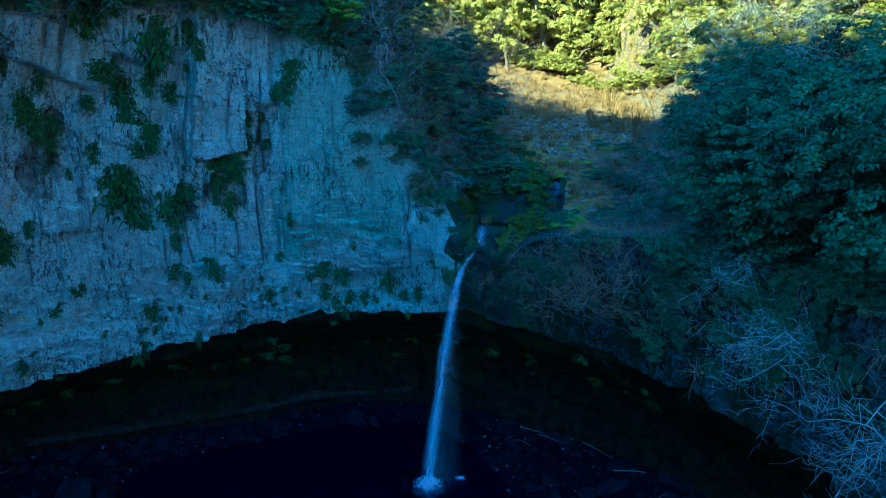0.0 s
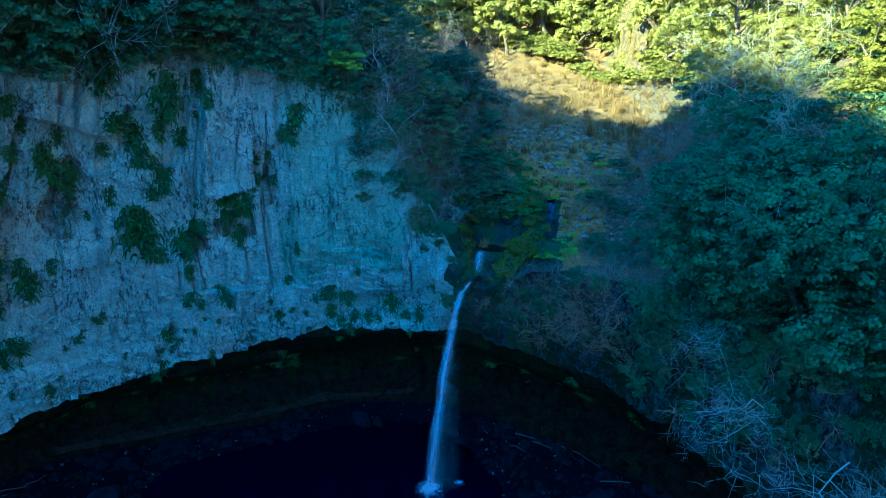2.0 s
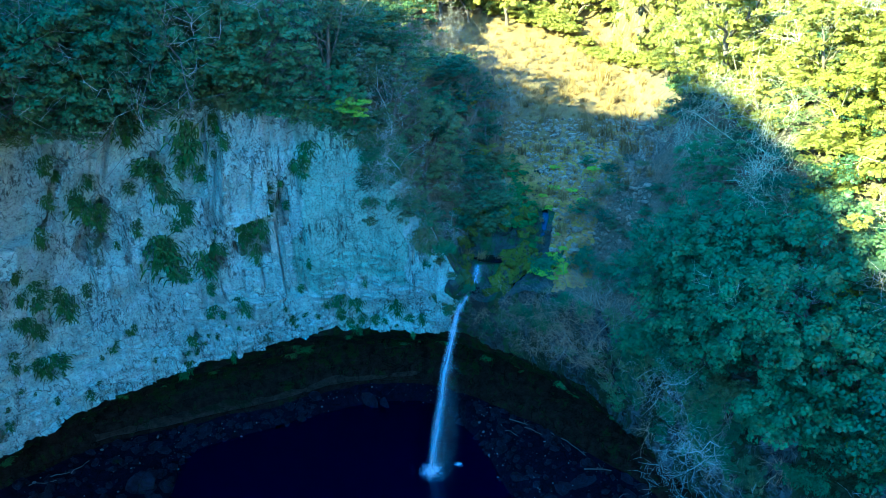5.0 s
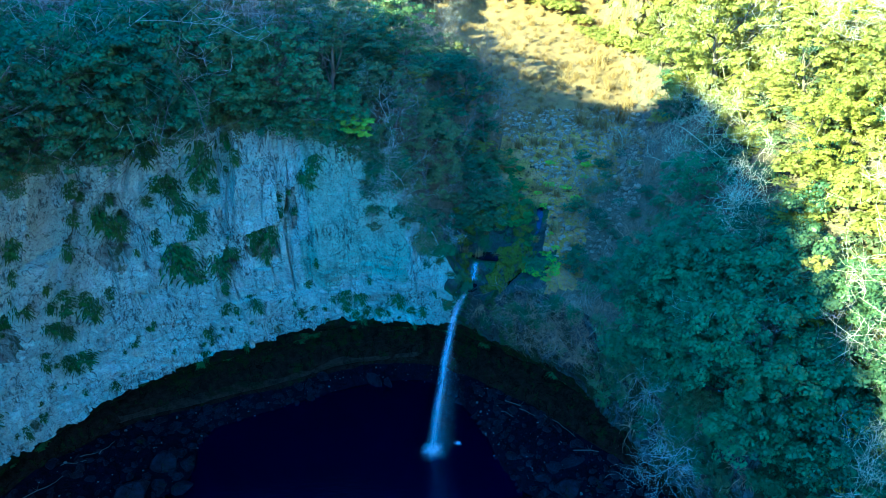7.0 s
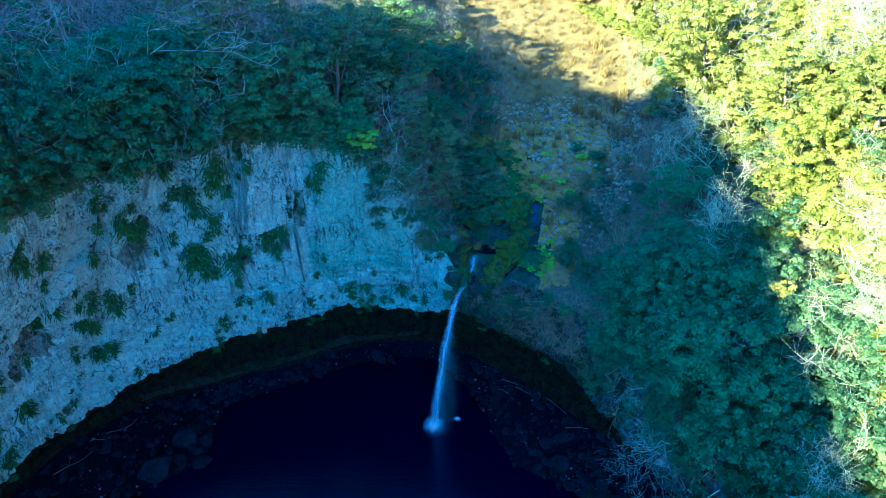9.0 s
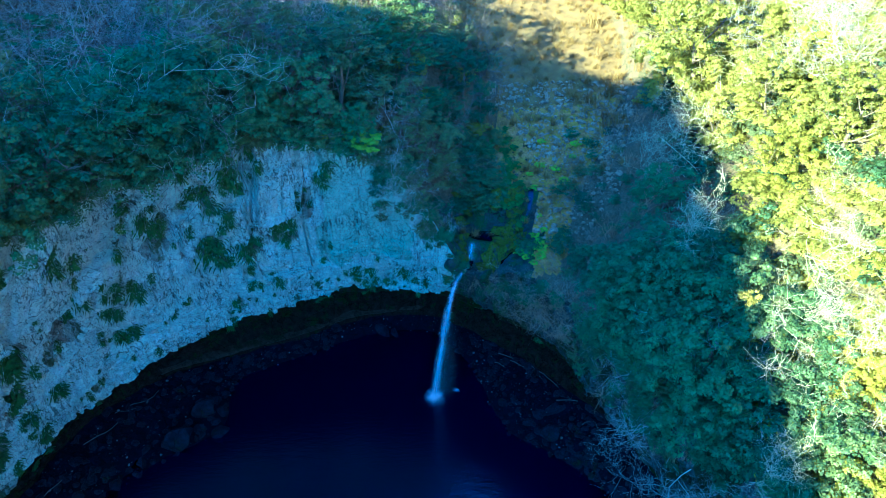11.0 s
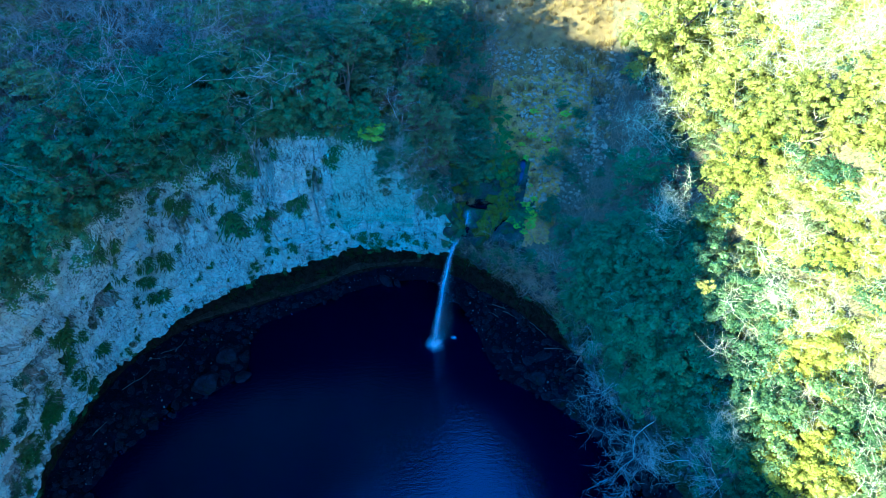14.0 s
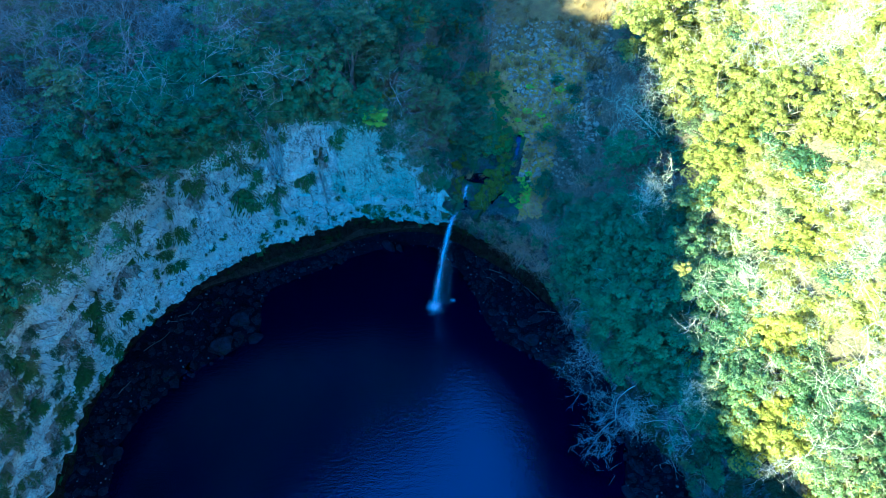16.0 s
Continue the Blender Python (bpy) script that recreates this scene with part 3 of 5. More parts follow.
# land behind the rim, out to the ridges
dist = np.r_[0, 0.35, 0.8, np.arange(1.4, 16, 0.4), np.linspace(16.4, 70, 62), np.linspace(75, 260, 26)]
rim = face[-1][::2]
NL = len(rim)
land = rim[None] + AWAY3[None, ::2] * dist[:, None, None]
hz = ground_height(land[..., 0], land[..., 1])
wl = smooth(0, 7, dist)[:, None]
land[..., 2] = rim[None, :, 2] * (1 - wl) + hz * wl
CHANNEL = [(6.4, 54.5), (6.6, 53.0), (6.3, 51.2), (6.4, 49.6), (7.5, 47.6), (7.3, 45.8), (6.9, 44.0), (6.2, 42.4)]
for cx, cy in spline(CHANNEL, np.linspace(0, len(CHANNEL) - 1, 60)):
    near_by = np.exp(-((land[..., 0] - cx) ** 2 + (land[..., 1] - cy) ** 2) / 0.55 ** 2)
    land[..., 2] -= 0.07 * near_by * (land[..., 1] > 42)
# broken rock round the cascade
broken = np.clip(1.5 - np.hypot((land[..., 0] - 3.6) / 4.0, (land[..., 1] - 43.5) / 4.5), 0, 1) * smooth(0.2, 1.2, dist)[:, None]
land[..., 2] += broken * (0.9 * np.abs(fbm(land[..., 0] / 1.7, land[..., 1] / 1.7, 93, 4)) - 0.25)
# a shelf for the little pool above the cascade
shelf = np.clip(2.1 - 1.1 * np.hypot((land[..., 0] - 3.7) / 1.7, (land[..., 1] - 44.1) / 0.85) * (1 + 0.4 * fbm(land[..., 0], land[..., 1], 92, 3)), 0, 1)
land[..., 2] = land[..., 2] * (1 - shelf) + 15.95 * shelf
# the bank on the stream's stony side
land[..., 2] += 0.9 * np.exp(-((land[..., 0] - 8.1) / 1.3) ** 2 - ((land[..., 1] - 42) / 2.6) ** 2) * smooth(0.2, 1.4, dist)[:, None]
land[..., 2] += 0.8 * broken * (1 - shelf) * np.maximum(0, fbm(land[..., 0] / 1.1, land[..., 1] / 1.1, 94, 4))
me = grid_mesh("ground", land, SOIL)
me.materials.append(GRAVEL)
me.materials.append(MEADOW)
me.materials.append(WETROCK)
mid = (land[:-1, :-1] + land[1:, 1:]) / 2
lo = curve(mid[..., 1], [41, 48, 55, 62, 75, 90, 110], [1.0, 3.2, 5, 5.5, 2, -2, -8]) + 0.8 * vnoise(mid[..., 0] / 2, mid[..., 1] / 2, 97)
hi = curve(mid[..., 1], [38, 48, 55, 60, 75, 90], [9, 12, 16, 18, 19, 20]) + 1.2 * vnoise(mid[..., 0] / 2, mid[..., 1] / 2, 98)
kind = np.where((mid[..., 0] > lo) & (mid[..., 0] < hi) & (mid[..., 1] > 38), np.where(mid[..., 1] + 5 * vnoise(mid[..., 0] / 3, mid[..., 1] / 3, 99) > 59, 2, 1), 0)
kind = np.where((mid[..., 1] > 96) & (mid[..., 0] < 0), 0, kind)
ragged = fbm(mid[..., 0] / 1.6, mid[..., 1] / 1.6, 96, 4)
kind = np.where(np.hypot((mid[..., 0] - 3.7) / 3.5, (mid[..., 1] - 43.8) / 4.8) + 0.9 * ragged < 1, 3, kind)
kind = np.where((mid[..., 0] > 2) & (mid[..., 0] < 7.2 + ragged) & (mid[..., 1] < 42.5 + ragged), 3, kind)
for cx, cy in spline(CHANNEL, np.linspace(0, len(CHANNEL) - 1, 60)):
    kind = np.where((np.hypot(mid[..., 0] - cx + 0.3, mid[..., 1] - cy) < 0.95) & (mid[..., 1] < 48), 3, kind)
me.polygons.foreach_set("material_index", kind.reshape(-1).astype(np.int32))
tagged(new("ground", me), "leaf-littered wooded slopes round the gorge", "ground", kind="structure")

# the gorge goes on behind, and far land closes the horizon
bm = bmesh.new()
bmesh.ops.create_grid(bm, x_segments=60, y_segments=60, size=1)
for v in bm.verts:
    v.co = (v.co.x * 2200, v.co.y * 2200, 0)
    r = math.hypot(v.co.x, v.co.y)
    v.co.z = -3.5 + max(0, r - 260) * 0.10 * (1 + 0.8 * noise.noise(v.co / 400))
me = bpy.data.meshes.new("far_land")
bm.to_mesh(me)
me.materials.append(SOIL)
tagged(new("far_land", me), "wooded land reaching to the horizon", "ground", kind="structure")
# both sides go on downstream of the pool
down = np.r_[0, np.arange(3, 60, 3), np.arange(60, 190, 8)].astype(float)
for name, rockname, j, rockmat in (("ground_downstream_1", "cliff_downstream_1", 0, CLIFF), ("ground_downstream_2", "cliff_downstream_2", -1, DULL)):
    base = np.concatenate([bank[::5, j], hollow[1::6, j], face[::8, j], face[-1:, j]])
    strip = base[None] - down[:, None, None] * np.array([0, 1.0, 0])
    strip[1:, :, 0] += 1.2 * fbm(strip[1:, :, 1] / 6, strip[1:, :, 2] / 5, 95, 3)
    tagged(new(rockname, grid_mesh(rockname, strip, rockmat, False)), "rock walls lining the stream below the pool", "cliff", kind="structure")
    wide = land[:, j][None] - down[:, None, None] * np.array([0, 1.0, 0])
    w = np.broadcast_to(smooth(0, 7, dist)[None], wide.shape[:2])
    wide[..., 2] = np.where(down[:, None] == 0, wide[..., 2], wide[..., 2] * (1 - w) + w * ground_height(wide[..., 0], wide[..., 1]))
    wide[:, 0] = strip[:, -1]
    tagged(new(name, grid_mesh(name, wide, SOIL)), "wooded slopes below the pool", "ground", kind="structure")

# the pool
bm = bmesh.new()
bmesh.ops.create_grid(bm, x_segments=2, y_segments=2, size=1)
for v in bm.verts:
    v.co = (-2 + v.co.x * 45, 8 + v.co.y * 52, 0)
me = bpy.data.meshes.new("water")
bm.to_mesh(me)
me.materials.append(WATER)
tagged(new("water", me), "dark rippled plunge pool", "water", kind="structure")

# ---- plants ----
from mathutils.kdtree import KDTree

flat_land = land[dist < 90].reshape(-1, 3)
tree_of_land = KDTree(len(flat_land))
for i, v in enumerate(flat_land):
    tree_of_land.insert((v[0], v[1], 0), i)
tree_of_land.balance()


def land_z(x, y):
    """Ground height at a place, and how far the nearest known ground lies."""
    _, i, d = tree_of_land.find((x, y, 0))
    return float(flat_land[i][2]), (d * 4 if i < 2 * NL else d * 0.35)


class Shape:
    """Vertices and faces gathered for one mesh."""

    def __init__(self):
        self.v, self.f = [], []

    def tube(self, points, radii, sides):
        base = len(self.v)
        for k, p in enumerate(points):
            d = (points[min(k + 1, len(points) - 1)] - points[max(k - 1, 0)]).normalized()
            a = d.orthogonal().normalized()
            c = d.cross(a)
            for s in range(sides):
                t = 2 * math.pi * s / sides
                self.v.append(tuple(p + (a * math.cos(t) + c * math.sin(t)) * radii[k]))
        for k in range(len(points) - 1):
            for s in range(sides):
                q = (s + 1) % sides
                self.f.append((base + k * sides + s, base + k * sides + q, base + (k + 1) * sides + q, base + (k + 1) * sides + s))

    def mesh(self, name, mat, smooth_shade=True):
        return mesh_from(name, self.v, self.f, mat, smooth_shade)


def grow(rng, shape, tips, start, heading, length, radius, level, deepest, kids, spread, lift, bend=0.25):
    steps = 7 if deepest == 3 and level == 0 else 4 if level < min(deepest, 2) else (3 if level < deepest else 2 if deepest == 3 or length > 0.9 else 1)
    pts, rad, p, d = [start.copy()], [radius], start.copy(), heading.normalized()
    for k in range(steps):
        d = (d + Vector((rng.gauss(0, bend), rng.gauss(0, bend), rng.gauss(0, bend) + lift * 0.15))).normalized()
        p = p + d * (length / steps)
        pts.append(p.copy())
        rad.append(radius * (1 - 0.72 * (k + 1) / steps))
    shape.tube(pts, rad, 6 if level == 0 else (4 if level == 1 else 3))
    if level == deepest:
        tips.append(pts[-1])
        return
    n = kids[level]
    for i in range(n):
        f = 0.3 + 0.7 * (i + rng.random()) / n
        k = min(int(f * steps), steps - 1)
        q = pts[k].lerp(pts[k + 1], f * steps - k)
        side = d.orthogonal().normalized()
        side.rotate(Matrix.Rotation(rng.random() * 6.283, 3, d))
        h = d * (1 - spread) + side * spread + Vector((0, 0, lift * 0.25))
        grow(rng, shape, tips, q, h, length * (0.4 + 0.25 * rng.random()) * (1.1 - 0.3 * f), max(0.0062, rad[k] * 0.54) if deepest == 3 else max(0.006, rad[k] * 0.5), level + 1, deepest, kids, spread, lift, bend)
    tips.append(pts[-1])


def leaves_mesh(name, seed, centres, radii, count, size, mat, up=0.65, flat=0.62, slim=0.5):
    """A crown: leaf blades over the domed tops of the sprays at the centres."""
    r = np.random.RandomState(seed)
    c = np.repeat(np.array(centres, float), count, 0)
    rr = np.repeat(np.array(radii, float), count)
    n = len(c)
    d = r.normal(size=(n, 3))
    d /= np.linalg.norm(d, axis=1)[:, None]
    d[:, 2] = np.abs(d[:, 2]) * 0.8 + d[:, 2] * 0.2
    pos = c + d * (1, 1, flat) * (rr * r.uniform(0.35, 1.08, n) ** 0.55)[:, None]
    nor = 0.8 * d + np.array([0, 0, up]) + r.normal(size=(n, 3)) * 0.26
    nor /= np.linalg.norm(nor, axis=1)[:, None]
    t = np.cross(nor, r.normal(size=(n, 3)))
    t /= np.linalg.norm(t, axis=1)[:, None]
    s = np.cross(nor, t)
    L = (size * r.uniform(0.6, 1.35, n))[:, None]
    v = np.stack([pos + t * L * 0.62, pos - t * L * 0.38 + s * L * slim, pos - t * L * 0.38 - s * L * slim], 1).reshape(-1, 3)
    f = np.arange(3 * n).reshape(-1, 3)
    return mesh_from(name, v, f, mat, False)


def broadleaf(seed, height, radius, mat, lobes=12, sprays=19, count=60, size=0.115, low=0.07, limbs=(7, 4), up=0.38, flat=0.66):
    """Trunk and limbs under a crown of rounded lobes, each set with leafy sprays."""
    rng = random.Random(seed)
    wood, tips = Shape(), []
    grow(rng, wood, tips, Vector((0, 0, -0.4)), Vector((rng.gauss(0, 0.08), rng.gauss(0, 0.08), 1)), height * 0.72, 0.05 * height ** 0.75, 0, len(limbs), limbs, 0.62, 0.6, 0.16)
    centres, radii = [], []
    for k in range(lobes):
        h = 1 - (k / lobes) ** 1.15 * (1 - low)
        a, big = k * 2.4 + rng.gauss(0, 0.4), radius * rng.uniform(0.28, 0.46)
        out = radius * (0.12 if k == 0 else 0.66 * math.sin(math.pi * (0.16 + 0.72 * (1 - h) ** 0.7)) ** 0.7) * rng.uniform(0.8, 1.15)
        mid = (out * math.cos(a), out * math.sin(a), h * (height - big * 0.75) + 0.1 * height * (1 - h))
        for _ in range(sprays):
            b0, z = rng.random() * 6.283, rng.uniform(-0.45, 1.0)
            w = math.sqrt(1 - z * z) * rng.uniform(0.82, 1.12)
            centres.append((mid[0] + big * w * math.cos(b0), mid[1] + big * w * math.sin(b0), mid[2] + 0.75 * big * z))
            radii.append(rng.uniform(0.6, 1.1) * big * 1.55 / sprays ** 0.5)
    return wood.mesh("trunk", BARK), leaves_mesh("crown", seed, centres, radii, count, size, mat, up, flat)


def bare(seed, height, mat, kids=(8, 5, 4), spread=0.62, thick=0.0052):
    rng = random.Random(seed)
    wood, tips = Shape(), []
    grow(rng, wood, tips, Vector((0, 0, -0.3)), Vector((rng.gauss(0, 0.15), rng.gauss(0, 0.15), 1)), height * 0.7, thick * height ** 0.8, 0, 3, kids, spread, 0.3, 0.45)
    return wood.mesh("branches", mat)


def bush(seed, radius, mat, clumps=12, count=84, size=0.2, flatness=0.7):
    rng = random.Random(seed)
    centres = [(max(-0.75, min(0.75, rng.gauss(0, 0.5))) * radius, max(-0.75, min(0.75, rng.gauss(0, 0.5))) * radius, radius * flatness * rng.uniform(0.15, 0.95)) for _ in range(clumps)]
    return leaves_mesh("bush", seed, centres, [radius * rng.uniform(0.3, 0.45) * (12 / clumps) ** 0.35 for _ in centres], count, size, mat)


def twiggy(seed, radius, mat, stems=8, thick=0.02):
    rng = random.Random(seed)
    wood, tips = Shape(), []
    for _ in range(stems):
        h = Vector((rng.gauss(0, 0.6), rng.gauss(0, 0.6), 1))
        grow(rng, wood, tips, Vector((rng.gauss(0, 0.2), rng.gauss(0, 0.2), -0.1)) * radius, h, radius * rng.uniform(0.9, 1.5), thick, 1, 2, (0, 7, 0), 0.55, 0.1, 0.42)
    return wood.mesh("twigs", mat)


class Kind:
    """A kind of plant: built once, each further one a copy that shares its meshes."""

    def __init__(self, name, label, category, group, meshes):
        self.name, self.tags, self.meshes, self.first = name, (label, category, group), meshes, None

    def put(self, m):
        if self.first is not None:
            return copy_thing(self.first, m)
        label, category, group = self.tags
        if len(self.meshes) == 1:
            ob = new(self.name, self.meshes[0])
        else:
            ob = new(self.name)
            for me in self.meshes:
                part(me.name.split(".")[0], me, ob)
        self.first = tagged(ob, label, category, group)
        ob.matrix_basis = m
        return ob


def stand(x, y, z, scale, turn, tilt=0.0, towards=0.0):
    """Upright at a place, turned, and leaning by tilt degrees towards a compass angle (degrees from +x)."""
    lean = Matrix.Rotation(radians(tilt), 4, Vector((-math.sin(radians(towards)), math.cos(radians(towards)), 0)))
    return Matrix.Translation((x, y, z)) @ lean @ Matrix.Rotation(turn, 4, "Z") @ Matrix.Diagonal((scale, scale, scale, 1))


green_label = "dense evergreen broadleaf tree on the wooded slope"
GREEN = [Kind("broadleaf_tree", green_label, "tree", "trees on the slopes", broadleaf(101 + i, h, r, MUTED if i in (1, 3) else LEAF)) for i, (h, r) in enumerate([(7.5, 3.2), (8.5, 3.6), (6.5, 2.9), (9.5, 3.4), (6.0, 3.2)])]
RIMGREEN = [Kind("broadleaf_tree", "evergreen tree leaning out over the gorge", "tree", "trees on the slopes", broadleaf(111 + i, h, r, LEAF, low=0.04)) for i, (h, r) in enumerate([(7.0, 3.3), (6.0, 3.0), (7.8, 3.5)])]
FARGREEN = [Kind("broadleaf_tree", "evergreen tree on the far slope", "tree", "trees on the slopes", broadleaf(121 + i, h, r, LEAF, 8, 6, 24, 0.5, 0.06, (4,))) for i, (h, r) in enumerate([(8, 3.3), (9, 3.5), (7, 3.0)])]
FAROLIVE = [Kind("broadleaf_tree", "far-slope tree, leaves coloured yellow-green for the sun", "tree", "trees on the slopes", broadleaf(131 + i, h, r, OLIVE, 8, 7, 30, 0.4, 0.06, (4,), 0.15, 0.95)) for i, (h, r) in enumerate([(8, 3.3), (6.5, 3.2)])]
OLIVES = [Kind("broadleaf_tree", "broadleaf tree on the slope, leaves lightened to olive for the sun", "tree", "trees on the slopes", broadleaf(141 + i, h, r, OLIVE, count=62, size=0.145, up=0.15, flat=0.95)) for i, (h, r) in enumerate([(7, 3.0), (8, 3.2)])]
LIMETREES = [Kind("broadleaf_tree", "full-crowned broadleaf tree, leaves coloured yellow-green for the sun", "tree", "trees on the slopes", broadleaf(151 + i, h, r, SUNLEAF, count=62, size=0.145, up=0.15, flat=0.95)) for i, (h, r) in enumerate([(7.5, 3.4), (6.5, 3.1)])]
BARES = [Kind("bare_tree", "leafless winter tree with pale branches", "tree", "bare trees on the slopes", [bare(161 + i, h, PALE, (9, 8, 6), 0.58, 0.0052)]) for i, h in enumerate([8.5, 9.5, 7.5, 7.0])]
BUSHES = [Kind("shrub", "low evergreen shrub on the slope", "shrub", "shrubs on the slopes", [bush(181 + i, 1.3, MUTED if i % 2 else LEAF, 24, 48, 0.115)]) for i in range(4)]
OLBUSH = [Kind("shrub", "shrub with small leaves lightened to olive for the sun", "shrub", "shrubs on the slopes", [bush(191 + i, 1.2, OLIVE, 24, 44, 0.135)]) for i in range(2)]
CLINGING = [Kind("rock_shrub", "evergreen shrub rooted in the rock face", "shrub", "shrubs on the rock", k.meshes) for k in BUSHES]
HAZE = [Kind("bare_tree", "leafless tree with a dense crown of pale sunlit twigs", "tree", "bare trees on the slopes", [bare(231 + i, h, STRAWTWIG, (9, 8, 6), 0.6, 0.0036)]) for i, h in enumerate([7.5, 8.5, 6.5])]
TWIGGY = [Kind("leafless_shrub", "grey-brown leafless shrub with fine twigs", "shrub", "leafless shrubs", [twiggy(201 + i, 1.6, TWIGS)]) for i in range(4)]

DEADSHRUB = [Kind("dead_shrub", "rust-brown dead shrub beside the stony bed", "shrub", "dead brown shrubs", [twiggy(221 + i, 1.3, RUST, 14)]) for i in range(3)]
SAPLING = [Kind("bare_sapling", "slender leafless sapling with grey-violet twigs", "tree", "bare saplings", [twiggy(211 + i, 2.6, VIOLET, 13, 0.014)]) for i in range(4)]

rng = random.Random(5)
taken = []


def free(x, y, gap):
    if any((x - a) ** 2 + (y - b_) ** 2 < gap * gap for a, b_ in taken):
        return False
    taken.append((x, y))
    return True


def in_bed(x, y):
    lo = curve(y, [38, 41, 48, 55, 62, 75, 90, 110], [-1, 1.0, 3.2, 5, 5.0, 1, -3, -8])
    hi = curve(y, [31, 33, 38, 48, 55, 60, 75, 90], [9, 11.5, 11.5, 13, 16, 18, 19, 20])
    return 31 < y < 90 and lo - 0.5 < x < hi + (2.2 if y > 44 else 0.8)


# trees that lean out over the gorge from its rim
jr = lambda u: int(np.argmin(np.abs(arc - u)))
for u in np.r_[np.arange(3, 29, 4.2), np.arange(30, 55.0, 2.7)]:
    j = jr(u + rng.uniform(-0.5, 0.5))
    p = land[rng.choice((1, 3, 5)), j // 2]
    ang = math.degrees(math.atan2(-away[j, 1], -away[j, 0]))
    k = rng.choice(RIMGREEN if u < 46.5 else BUSHES)
    k.put(stand(*p, rng.uniform(0.85, 1.15), rng.random() * 6.28, rng.uniform(14, 32), ang + rng.uniform(-20, 20)))
    taken.append((p[0], p[1]))
for u in np.r_[np.arange(65, 71, 2.2), np.arange(71, 89, 1.15), np.arange(89, 97.0, 2.4)]:
    j = jr(u + rng.uniform(-0.5, 0.5))
    p = land[rng.choice((1, 3, 8)), j // 2]
    ang = math.degrees(math.atan2(-away[j, 1], -away[j, 0]))
    k = rng.choice(RIMGREEN) if u > 73.5 else rng.choice(BUSHES + TWIGGY)
    k.put(stand(*p, rng.uniform(0.8, 1.05), rng.random() * 6.28, rng.uniform(12, 27) if u < 88.5 else rng.uniform(-20, 0), ang + rng.uniform(-20, 20)))
    taken.append((p[0], p[1]))

# single trees that stand out in the woods: along x, along y, size
EVERGREENS = [(-24.2, 29.8, 1.0), (-18.9, 35.4, 1.1), (-14.2, 38.4, 1.05), (-11.2, 40.2, 0.95), (-6.8, 42.8, 1.0), (-3.5, 42.2, 0.8), (-1.0, 44.6, 0.75), (-4.2, 46.3, 0.9), (-9.4, 45.0, 0.9), (1.8, 54.4, 0.7), (-0.2, 48.6, 0.7), (-13.0, 42.4, 0.9)]
LEAFLESS = [(-23.1, 38.9, 1.5), (-18.7, 45.3, 1.4), (-12.8, 46.3, 1.3), (-8.2, 50.7, 1.2), (-2.0, 47.3, 0.9), (-24.3, 36.0, 1.2), (-20.6, 40.7, 1.3), (-26.9, 39.7, 1.4), (3.2, 56.0, 0.6), (-16.0, 41.0, 1.2), (-5.6, 48.6, 1.0)]
SUNTWIGS = [(16.7, 31.2, 1.0), (18.0, 29.6, 1.15), (19.2, 26.2, 1.1), (17.7, 28.3, 1.0), (20.4, 21.9, 1.1), (21.4, 19.0, 1.1), (19.1, 27.7, 1.2), (18.4, 31.2, 1.1), (16.7, 35.3, 0.9), (20.9, 28.5, 1.15), (21.2, 26.0, 1.1), (23.0, 27.7, 1.2), (20.0, 17.6, 1.1), (22.6, 24.0, 1.1), (23.1, 34.8, 1.1), (19.9, 44.8, 1.0), (24.4, 29.2, 1.1), (18.3, 44.8, 0.9)]
SUNCROWNS = [(18.3, 24.6, 0.75), (22.3, 22.0, 1.0), (23.4, 20.6, 0.9), (18.5, 20.0, 0.85), (23.7, 32.6, 0.9), (20.7, 33.2, 0.85), (24.6, 25.3, 0.9), (19.8, 41.1, 0.85), (21.4, 38.1, 0.9), (20.9, 17.0, 0.9), (21.9, 15.4, 0.9)]
for places, kinds in ((EVERGREENS, GREEN), (LEAFLESS, BARES), (SUNTWIGS, HAZE), (SUNCROWNS, LIMETREES + OLIVES[:1])):
    for x, y, size in places:
        rng.choice(kinds).put(stand(x, y, land_z(x, y)[0], size, rng.random() * 6.28, rng.uniform(0, 10), rng.uniform(0, 360)))
        if kinds is not BARES:
            taken.append((x, y))

# where the leafless wood begins behind the evergreens of the rim: along x, along y
LEAFLESS_FROM = ([-40, -30, -24, -20, -16, -12, -8, -3], [26, 28, 33, 37.5, 42.5, 44.5, 47, 48.5])
